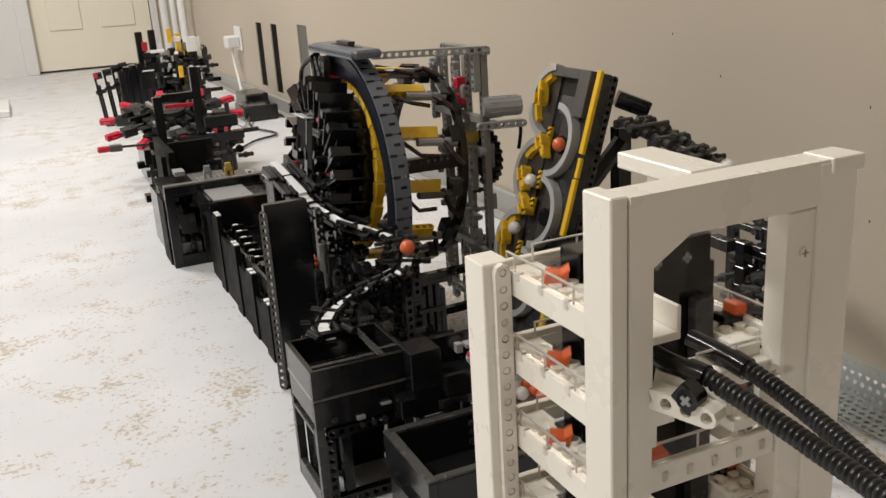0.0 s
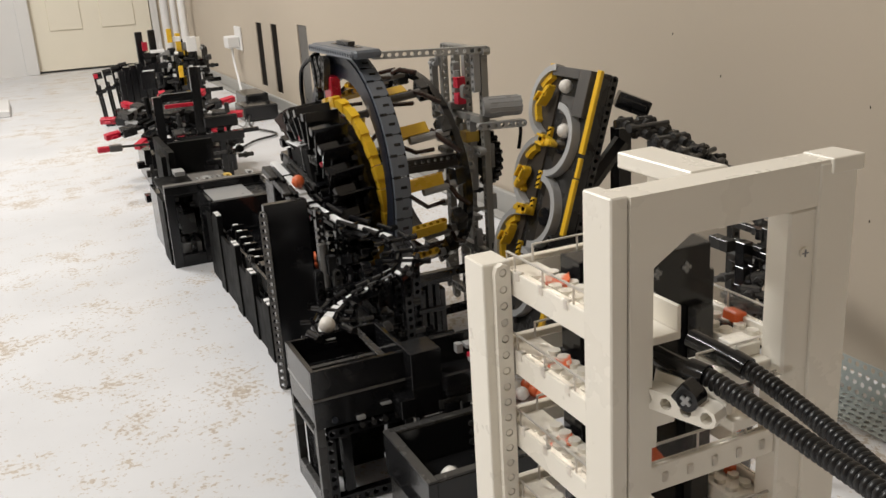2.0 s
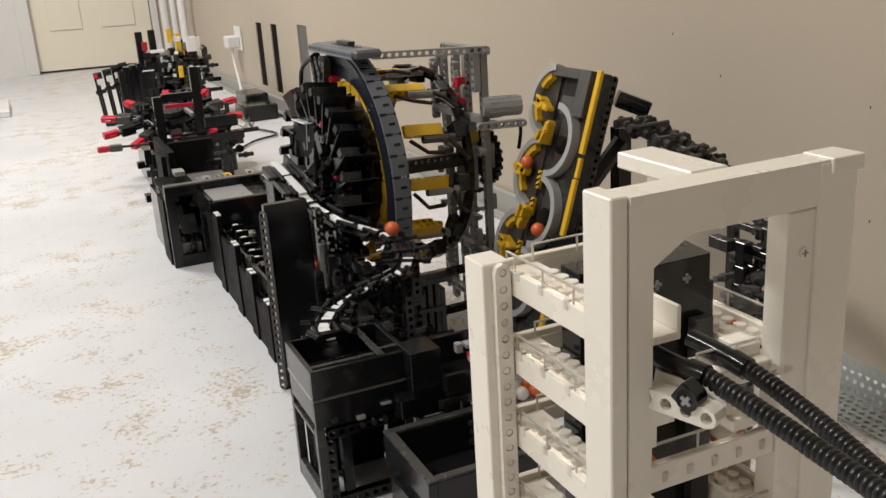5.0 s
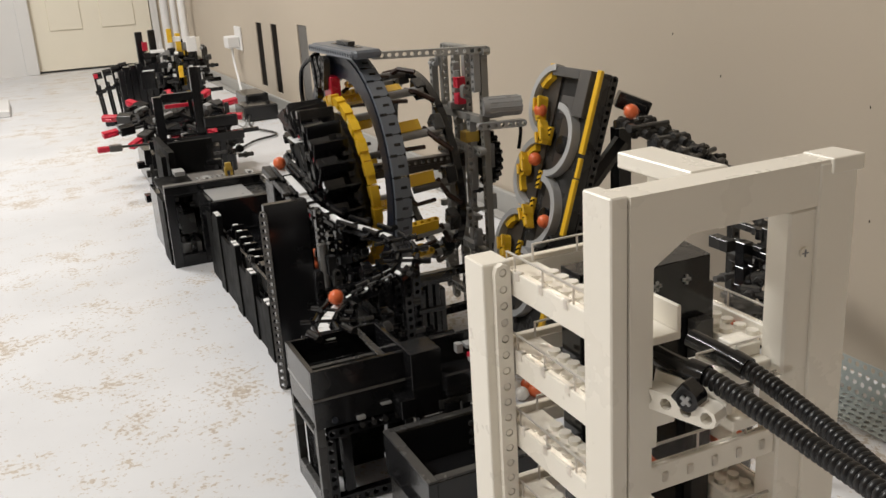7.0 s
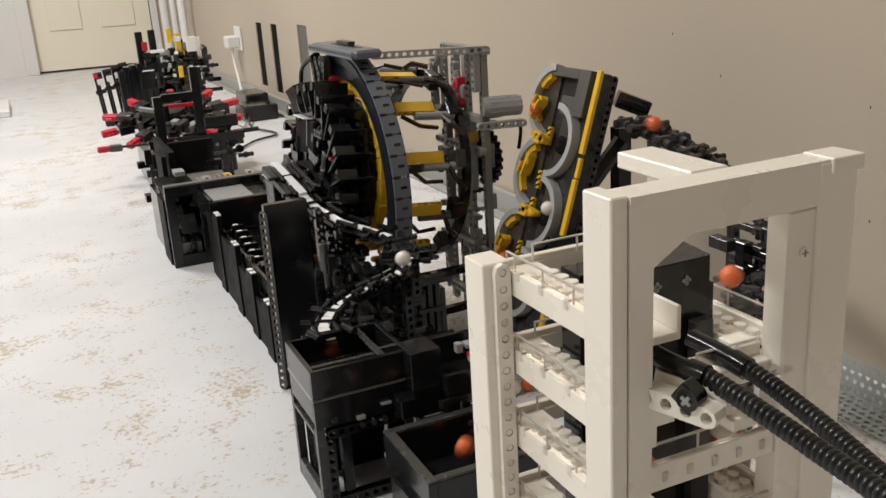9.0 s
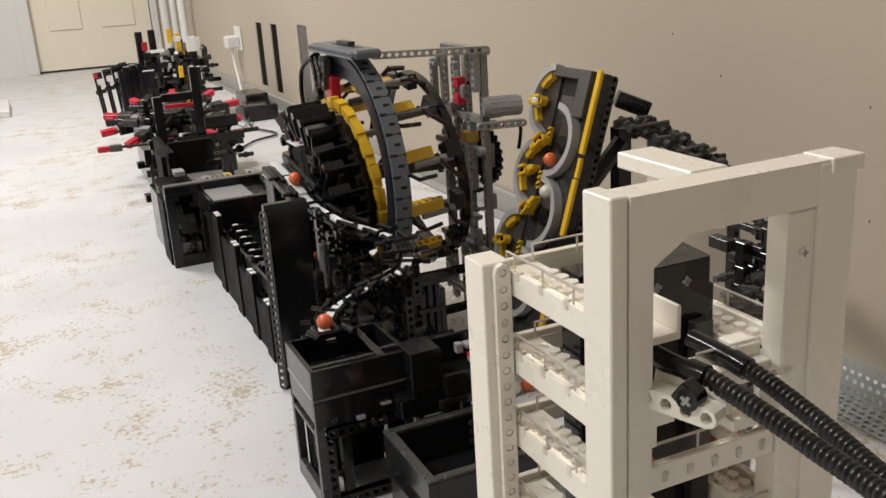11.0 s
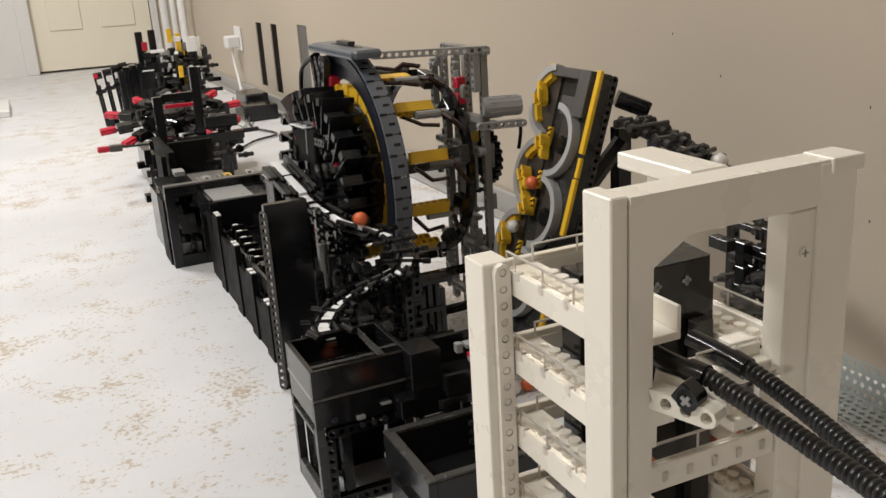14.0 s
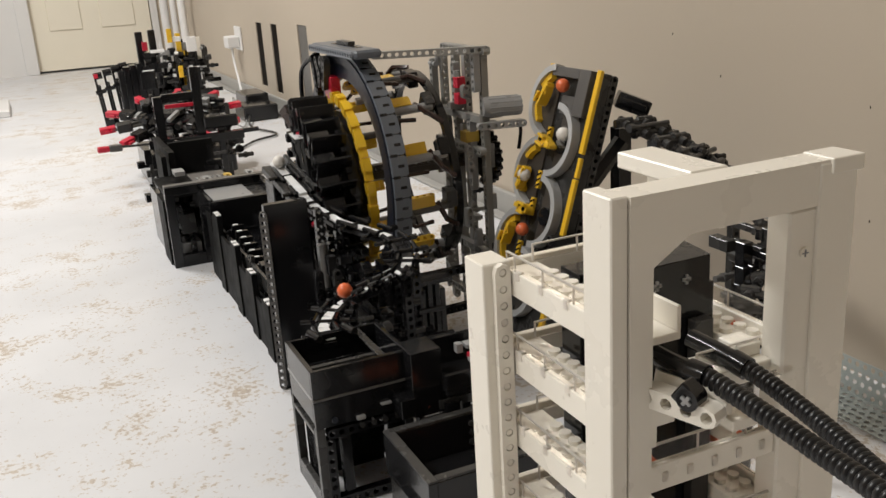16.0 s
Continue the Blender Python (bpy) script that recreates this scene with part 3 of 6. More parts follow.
def carriage():
    """The black lifting block in the tower with its orange steps."""
    c = thing("lift_carriage", "black sliding lift block with orange ball steps", "lift block", (0.234, 0.310, 0.0))
    part("block", boxes(((0.2150, 0.300, 0.03), (0.2605, 0.322, 0.2895)), c=0.0006), BLACK, c)
    bm = bmesh.new()
    lo = [bm.verts.new(q) for q in ((0.2150, 0.300, 0.2896), (0.2605, 0.300, 0.2896), (0.2605, 0.322, 0.2896), (0.2150, 0.322, 0.2896))]
    hi = [bm.verts.new(q) for q in ((0.2400, 0.318, 0.2945), (0.2600, 0.3215, 0.2915))]
    for f in ((lo[0], lo[1], hi[1], hi[0]), (lo[1], lo[2], hi[1]), (lo[2], lo[3], hi[0], hi[1]), (lo[3], lo[0], hi[0])):
        bm.faces.new(f)
    bm.faces.new(lo[::-1])
    part("peak", bm, DARK, c)
    part("side_column", boxes(((0.2606, 0.302, 0.03), (0.2645, 0.318, 0.2755))), BLACK, c)
    part("side_column", boxes(((0.2065, 0.322, 0.03), (0.2230, 0.338, 0.284))), BLACK, c)
    part("guide_bar", boxes(((0.248, 0.294, 0.03), (0.258, 0.2998, 0.262))), DARK, c)
    for x in (0.2312, 0.2470):
        bm = bmesh.new()
        box(bm, (x - 0.0022, 0.2990, 0.2798), (x + 0.0022, 0.3001, 0.2812), 0.0001)
        box(bm, (x - 0.0007, 0.2990, 0.2783), (x + 0.0007, 0.3001, 0.2827), 0.0001)
        part("axle_cross", bm, GREY, c, "grey axle cross")
    for k in range(6):
        z = 0.2765 - 0.0395 * k
        m = Matrix.Translation((0.1945, 0.322, z)) @ Matrix.Rotation(radians(-28), 4, "Z") @ Matrix.Rotation(radians(16), 4, "Y")
        bm = bmesh.new()
        prof = ((-0.0046, -0.0040), (0.0042, -0.0046), (0.0046, 0.0052), (0.0016, 0.0020), (-0.0046, 0.0010))
        near = [bm.verts.new(m @ Vector((px_, -0.0042, pz))) for px_, pz in prof]
        rear = [bm.verts.new(m @ Vector((px_, 0.0050, pz))) for px_, pz in prof]
        bm.faces.new(near)
        bm.faces.new(rear[::-1])
        for j in range(5):
            bm.faces.new((near[j], rear[j], rear[(j + 1) % 5], near[(j + 1) % 5]))
        part("step", bm, ORANGE, c, "orange slanted ball step")
        part("step_link", boxes(((0.1985, 0.3255, z - 0.0065), (0.2064, 0.3335, z + 0.0015))), BLACK, c)
        m = Matrix.Translation((0.2700, 0.302, z - 0.0372)) @ Matrix.Rotation(radians(10), 4, "Y")
        bm = bmesh.new()
        box(bm, (-0.0075, -0.007, -0.0045), (0.0085, 0.006, 0.0010), 0.0006, m)
        part("step", bm, ORANGE, c, "orange slanted ball step")
        bm = bmesh.new()
        box(bm, (0.0010, -0.005, 0.0095), (0.0080, 0.004, 0.0150), 0.0006, m)
        part("step_tip", bm, ORANGE, c, "orange block")
        bm = bmesh.new()
        box(bm, (-0.004, -0.005, 0.0012), (0.0080, 0.005, 0.0093), 0.0006, m)
        part("step_link", bm, BLACK, c)
        m = Matrix.Translation((0.2140, 0.2830, z - 0.0740)) @ Matrix.Rotation(radians(15), 4, "X")
        if z > 0.10:
            bm = bmesh.new()
            box(bm, (-0.0065, -0.006, -0.004), (0.0075, 0.018, 0.003), 0.0006, m)
            part("step", bm, ORANGE, c, "orange slanted ball step")
    return c


# ---- inclined S-curve lift ----
LD = Vector((0.2873, 0, 0.9578))
LN = Vector((-0.9578, 0, 0.2873))
LO = Vector((0.4155, 0.75, 0))


def lp(y, s, out=0.0):
    """A point of the lift's leaning face: y along the wall, s up the slope, out from the face."""
    return Vector((LO.x, y, 0)) + LD * s + LN * out


def s_ring(bm, y, s, r0, r1, a0, a1, out0, out1, n=22):
    """A flat curved guide on the face; angles from the camera side (-y) upwards."""
    rows = []
    for i in range(n + 1):
        a = radians(a0 + (a1 - a0) * i / n)
        rows.append([bm.verts.new(lp(y - r * math.cos(a), s + r * math.sin(a), o)) for r, o in ((r0, out0), (r0, out1), (r1, out1), (r1, out0))])
    for a, b in zip(rows, rows[1:]):
        for j in range(4):
            bm.faces.new((a[j], a[(j + 1) % 4], b[(j + 1) % 4], b[j]))
    bm.faces.new(rows[0][::-1])
    bm.faces.new(rows[-1])


PIVOTS = [(0.8325, 0.2803), (0.8126, 0.2423), (0.8343, 0.2050), (0.8149, 0.1665), (0.8437, 0.1267), (0.823, 0.088)]


def lift_box(bm, y0, y1, s0, s1, o0, o1, c=0.0004):
    m = Matrix((( 0, LD.x, LN.x, LO.x), (1, 0, 0, 0), (0, LD.z, LN.z, 0), (0, 0, 0, 1)))
    box(bm, (y0, s0, o0), (y1, s1, o1), c, m)


def s_lift():
    t = thing("s_curve_lift", "leaning dark grey ball lift with yellow arms and pale S-curved guides", "ball lift", (0.45, 0.79, 0))
    bm = bmesh.new()
    lift_box(bm, 0.750, 0.800, 0.004, 0.318, -0.020, -0.004)
    lift_box(bm, 0.800, 0.838, 0.004, 0.317, -0.016, -0.006)
    part("backplate", bm, DARK, t)
    # window block at the top
    bm = bmesh.new()
    lift_box(bm, 0.757, 0.776, 0.272, 0.3185, -0.004, 0.0045)
    lift_box(bm, 0.776, 0.826, 0.3085, 0.3185, -0.004, 0.0045)
    lift_box(bm, 0.776, 0.798, 0.272, 0.2905, -0.004, 0.0045)
    part("window_block", bm, MID, t)
    bm = bmesh.new()
    beam(bm, lp(0.7465, 0.010, -0.0155), LD, (0, 1, 0), 39, t=0.006)
    lift_box(bm, 0.7440, 0.7495, 0.006, 0.318, -0.0112, -0.0012)
    part("side_beam", bm, DARK, t)
    for s0, s1, wd in ((0.238, 0.320, 0.0068), (0.214, 0.234, 0.0050), (0.146, 0.2125, 0.0068), (0.128, 0.1455, 0.0050), (0.056, 0.1275, 0.0068), (0.012, 0.0535, 0.005)):
        bm = bmesh.new()
        lift_box(bm, 0.7425, 0.7425 + wd, s0, s1, -0.0009, 0.003)
        part("edge_strip", bm, YELLOW, t, "yellow edge strip")
    # pale guides: near-side loops and far-side loops
    for y, s in ((PIVOTS[1][0] - 0.0125, PIVOTS[1][1] + 0.002), (PIVOTS[3][0] - 0.0135, PIVOTS[3][1] + 0.002), (PIVOTS[5][0] - 0.0145, PIVOTS[5][1] + 0.002)):
        bm = bmesh.new()
        s_ring(bm, y, s, 0.0320, 0.0385, -88, 88, -0.004, 0.006)
        part("guide", bm, PALE, t, "pale grey curved guide")
        bm = bmesh.new()
        s_ring(bm, y, s, 0.0005, 0.0320, -90, 90, -0.0058, -0.0035)
        part("loop_back", bm, TAUPE, t)
        bm = bmesh.new()
        cyl(bm, lp(y - 0.012, s - 0.003, -0.004), lp(y - 0.012, s - 0.003, 0.0), 0.0095, 14)
        part("gear", bm, BLACK, t)
    for k, (y, s) in enumerate(((0.818, 0.2815), (0.818, 0.2055), (0.827, 0.1265))):
        bm = bmesh.new()
        s_ring(bm, y, s, 0.0320, 0.0385, 92, 268, -0.004, 0.006)
        part("guide", bm, PALE, t, "pale grey curved guide")
        bm = bmesh.new()
        s_ring(bm, y, s, 0.0005, 0.0320, 90, 270, -0.0058, -0.0035)
        part("loop_back", bm, TAUPE, t)
        bm = bmesh.new()
        s_ring(bm, y, s, 0.0255, 0.0318, 112, 152, -0.004, 0.003, 10)
        part("liner", bm, YELLOW, t, "yellow curved liner")
        bm = bmesh.new()
        s_ring(bm, y, s, 0.0275, 0.0318, 190, 228, -0.004, 0.003, 10)
        part("liner", bm, YELLOW, t, "yellow curved liner")
    bm = bmesh.new()
    lift_box(bm, 0.826, 0.834, 0.3165, 0.3200, -0.004, 0.004)
    for k in (1, 3):
        y, s = PIVOTS[k]
        lift_box(bm, y + 0.018, y + 0.024, s + 0.001, s + 0.008, -0.002, 0.002)
    part("tab", bm, YELLOW, t, "small yellow tab")
    # striped blocks beside the lower pivots
    for k in (1, 2, 3, 4):
        y, s = PIVOTS[k]
        yy, ss = (y - 0.0235, s - 0.0045) if k in (2, 4) else (y - 0.0015, s + 0.0045)
        bm = bmesh.new()
        lift_box(bm, yy - 0.0030, yy + 0.0030, ss - 0.0095, ss + 0.0095, -0.002, 0.0025)
        st = part("striped_block", bm, YELLOW, t, "yellow block with black slanted stripes")
        bm = bmesh.new()
        for j in range(3):
            cyl(bm, lp(yy - 0.0031, ss - 0.0045 + j * 0.006, 0.0026), lp(yy + 0.0031, ss - 0.0080 + j * 0.006, 0.0026), 0.0010, 6)
        part("stripe", bm, BLACK, st)
    # struts and feet behind
    bm = bmesh.new()
    tube(bm, [(0.470, 0.770, 0.150), (0.540, 0.760, 0.232)], 0.0085, 6)
    tube(bm, [(0.475, 0.835, 0.135), (0.560, 0.835, 0.215)], 0.0055, 6)
    part("strut", bm, BLACK, t)
    part("foot", boxes(((0.42, 0.755, 0), (0.55, 0.845, 0.012)), ((0.535, 0.757, 0.013), (0.550, 0.773, 0.245)), ((0.535, 0.827, 0.013), (0.550, 0.843, 0.245))), BLACK, t)
    part("drive_box", boxes(((0.445, 0.735, 0.012), (0.475, 0.752, 0.15))), BLACK, t)
    return t


def lift_arm(k, lift):
    """One yellow arm; local x runs out from its pivot along the arm, local z away from the face."""
    y, s = PIVOTS[k]
    bm = bmesh.new()
    n, L = 12, 0.0215
    prof = []
    for i in range(n):
        ang = math.pi / 2 + math.pi * i / (n - 1)
        prof.append((0.0052 * math.cos(ang), 0.0052 * math.sin(ang)))
    prof += [(0.0105, -0.0052), (L, -0.0012), (L, 0.0012), (0.0105, 0.0036)]
    f = [bm.verts.new((x, yy, 0.0)) for x, yy in prof]
    g = [bm.verts.new((x, yy, 0.0085)) for x, yy in prof]
    bm.faces.new(f[::-1])
    bm.faces.new(g)
    for i in range(len(prof)):
        j = (i + 1) % len(prof)
        bm.faces.new((f[i], f[j], g[j], g[i]))
    box(bm, (-0.0035, -0.0060, 0.0086), (0.0105, -0.0032, 0.0125), 0.0005)
    box(bm, (-0.0035, 0.0026, 0.0086), (0.0085, 0.0054, 0.0125), 0.0005)
    box(bm, (0.0105, -0.0030, -0.0006), (L - 0.002, 0.0022, 0.0100), 0.0006)
    me = mesh_of("lift_arm", bm, YELLOW)
    smooth(me)
    a = tagged(new("lift_arm", me), "yellow pivoting ball arm")
    a.parent = lift
    a.location = lp(y, s, 0.001) - lift.location
    bm = bmesh.new()
    cyl(bm, (0, 0, -0.002), (0, 0, 0.0096), 0.0024, 12)
    cyl(bm, (0.010, -0.002, 0.002), (0.010, -0.002, 0.0092), 0.0016, 10)
    me = mesh_of("pivot_pin", bm, BLACK)
    smooth(me)
    new("pivot_pin", me).parent = a
    return a


# ---- big ring and its rotor ----
RX, RY, RZ, RR = 0.331, 0.983, 0.188, 0.1405


def ring_stand():
    t = thing("ring_stand", "large upright slate-grey ring of linked segments in a grey beam frame", "ring", (RX, RY, 0))
    n, hw = 40, 0.0088
    for i in range(n):
        a0 = 360 / n * i
        bm = bmesh.new()
        arc_band(bm, (RX, RY, RZ), RR - 0.008, RR, -hw, hw, a0 + 0.25, a0 + 360 / n - 0.25, 3)
        seg = part("segment", bm, SLATE, t)
        bm = bmesh.new()
        am = a0 + 180 / n
        for da, x, w in ((0, 0.0015, 0.0034), (180 / n, 0.0040 - hw, 0.0036), (180 / n, hw - 0.0012, 0.0010)):
            arc_band(bm, (RX, RY, RZ), RR - 0.002, RR + 0.0003, x - w, x + w, am + da - 0.62, am + da + 0.62, 2)
        arc_band(bm, (RX, RY, RZ), RR - 0.002, RR + 0.0002, -hw + 0.0004, hw - 0.0004, a0 - 0.10, a0 + 0.10, 1)
        part("notch", bm, BLACK, seg)
    bm = bmesh.new()
    arc_band(bm, (RX, RY, RZ), RR - 0.031, RR - 0.008, -hw + 0.002, hw - 0.006, 0, 360, 80)
    part("liner", bm, NAVY, t, "dark navy inner band")
    bm = bmesh.new()
    arc_band(bm, (RX, RY, RZ), RR - 0.014, RR - 0.004, -hw - 0.002, -hw + 0.002, 0, 360, 80)
    part("liner", bm, NAVY, t, "dark navy inner band")
    # top clamp plate
    y0, y1, zt = RY - 0.080, RY + 0.074, RZ + RR
    bm = boxes(((RX - 0.018, y0, zt - 0.004), (RX + 0.012, y1, zt + 0.005)), c=0.0025)
    part("clamp_plate", bm, SLATE, t, "slate-grey clamp plate")
    part("clamp_block", boxes(((RX - 0.004, RY - 0.020, zt + 0.0058), (RX + 0.004, RY + 0.020, zt + 0.010))), DARK, t)
    for i in range(5):
        y = y0 + 0.034 + 0.018 * i
        part("slot", boxes(((RX - 0.005, y, zt + 0.0046), (RX + 0.004, y + 0.011, zt + 0.0056))), BLACK, t, "dark slot")
    bm = bmesh.new()
    beam(bm, (RX - 0.0195, y0 + 0.006, zt + 0.0002), (0, 1, 0), (1, 0, 0), 19, t=0.003)
    part("clamp_beam", bm, SLATE, t)
    bm = bmesh.new()
    beam(bm, (RX - 0.014, y1 - 0.004, zt - 0.058), (0, 0, 1), (1, 0, 0), 7)
    beam(bm, (RX - 0.020, y1 - 0.022, zt - 0.042), (0.1, 0.6, 1), (1, 0, 0), 5)
    beam(bm, (RX - 0.020, y1 - 0.040, zt - 0.030), (0.1, 0.9, 1), (1, 0, 0), 4)
    part("clamp_leg", bm, BLACK, t)
    bm = bmesh.new()
    beam(bm, (RX - 0.018, RY + 0.045, zt - 0.040), (0.0, -0.45, 1), (1, 0, 0), 5)
    beam(bm, (RX - 0.018, RY + 0.030, zt - 0.042), (0.0, -0.3, 1), (1, 0, 0), 5)
    part("clamp_link", bm, DARK, t)
    part("red_stop", boxes(((RX - 0.016, RY + 0.018, zt - 0.056), (RX - 0.004, RY + 0.042, zt - 0.030)), c=0.001), RED, t, "red stop block")
    bm = bmesh.new()
    tube(bm, curve([(RX - 0.02, y1 - 0.01, zt - 0.01), (RX - 0.025, y1 + 0.02, zt - 0.025), (RX - 0.025, y1 + 0.034, zt - 0.05), (RX - 0.025, y1 + 0.03, zt - 0.075)], 16), 0.0028, 8)
    part("hose", bm, BLACK, t)
    part("cradle", boxes(((RX - 0.02, RY - 0.06, 0), (RX + 0.02, RY + 0.06, 0.036)), ((RX - 0.03, RY - 0.12, 0), (RX + 0.03, RY - 0.09, 0.09)), ((RX - 0.03, RY + 0.09, 0), (RX + 0.03, RY + 0.12, 0.09))), BLACK, t)
    # beam frame by the wall
    fx, ztop, s = 0.452, 0.3215, 0.020
    for y, hd, mt, z0, n in ((0.870 + s, (1, 0, 0), FRAME, 0.012, 39), (0.911 + s, (0, 1, 0), FRAME, 0.012, 39), (0.938 + s, (1, 0, 0), FRAME, 0.012, 39), (0.971 + s, (0, 1, 0), FRAME, 0.012, 39)):
        bm = bmesh.new()
        beam(bm, (fx, y, z0), (0, 0, 1), hd, n)
        part("upright", bm, mt, t)
    for y, z0, n in ((0.882, 0.030, 12), (0.886, 0.170, 11), (0.921, 0.240, 9), (0.948, 0.120, 16), (0.870, 0.282, 6), (0.980, 0.24, 9), (0.966, 0.03, 9)):
        bm = bmesh.new()
        beam(bm, (fx - 0.009, y + s, z0), (0, 0, 1), (1, 0, 0), n)
        part("upright", bm, GREY if n in (11, 12, 6) else FRAME, t)
    bm = bmesh.new()
    beam(bm, (fx + 0.002, 0.884, ztop + 0.002), (-1, 0.28, 0.02), (0.2, 1, 0), 16)
    part("top_beam", bm, FRAME, t)
    bm = bmesh.new()
    for z, hd, x, n in ((ztop, (1, 0, 0), fx, 12), (0.250, (0, 0, 1), fx - 0.009, 13), (0.214, (1, 0, 0), fx - 0.009, 13), (0.098, (1, 0, 0), fx - 0.009, 13), (0.035, (1, 0, 0), fx - 0.009, 13)):
        beam(bm, (x, 0.882, z), (0, 1, 0), hd, n + 2)
    part("cross_beam", bm, FRAME, t)
    part("red_block", boxes(((fx - 0.016, 0.922, 0.280), (fx - 0.006, 0.933, 0.292)), ((fx - 0.016, 0.922, 0.262), (fx - 0.006, 0.933, 0.274))), RED, t, "red connector block")
    part("gold_block", boxes(((fx - 0.018, 0.902, 0.222), (fx - 0.002, 0.918, 0.234))), GOLD, t, "dull gold connector")
    # motor towards the wall
    bm = bmesh.new()
    cyl(bm, (fx - 0.004, 0.886, 0.262), (fx + 0.036, 0.874, 0.262), 0.0105, 24)
    motor = part("motor", bm, GREY, t, "light grey ribbed motor")
    for i in range(12):
        a = i * math.pi / 6
        o = Vector((0, math.cos(a), math.sin(a))) * 0.0100
        bm = bmesh.new()
        cyl(bm, Vector((fx + 0.000, 0.8848, 0.262)) + o, Vector((fx + 0.034, 0.8746, 0.262)) + o, 0.0014, 6)
        part("rib", bm, GREY, motor)
    bm = bmesh.new()
    beam(bm, (fx - 0.012, 0.878, 0.243), (1, -0.2, 0), (0, 1, 0), 7)
    part("motor_bracket", bm, GREY, t)
    bm = bmesh.new()
    tube(bm, curve([(fx + 0.030, 0.872, 0.246), (fx + 0.033, 0.87, 0.235), (fx + 0.031, 0.872, 0.214)], 8), 0.002, 8)
    part("cable", bm, BLACK, t)
    bm = bmesh.new()
    for i in range(20):
        a = i * math.pi / 10
        cyl(bm, (fx + 0.012, 0.92 + 0.029 * math.cos(a), 0.200 + 0.029 * math.sin(a)), (fx + 0.020, 0.92 + 0.029 * math.cos(a), 0.200 + 0.029 * math.sin(a)), 0.0030, 6)
    part("teeth", bm, BLACK, t)
    bm = bmesh.new()
    cyl(bm, (fx + 0.012, 0.92, 0.200), (fx + 0.020, 0.92, 0.200), 0.028, 28)
    part("drive_wheel", bm, BLACK, t)
    bm = bmesh.new()
    beam(bm, (0.330, 0.862, 0.092), (1, 0.02, 0), (0, 1, 0), 16)
    beam(bm, (0.300, 0.850, 0.052), (1, 0.05, 0), (0, 1, 0), 22)
    part("tie_beam", bm, BLACK, t)
    bm = bmesh.new()
    for dz in (0.006, -0.002):
        beam(bm, (RX + 0.012, RY - 0.030, RZ + 0.004 + dz), (1, -0.02, 0), (0, 0, 1) if dz < 0 else (0, 1, 0), 15)
    part("tie_beam", bm, TAUPE, t)
    bm = bmesh.new()
    cyl(bm, (RX + 0.010, RY, RZ), (fx, RY, RZ), 0.0085, 16)
    part("axle", bm, MID, t, "grey axle of the rotor")
    clutter(t, (fx - 0.020, 0.885, 0.02), (fx + 0.012, 0.995, 0.31), 46, (FRAME, FRAME, GREY, DARK), 21, 1.0)
    return t


SPOKE = radians(2.0)


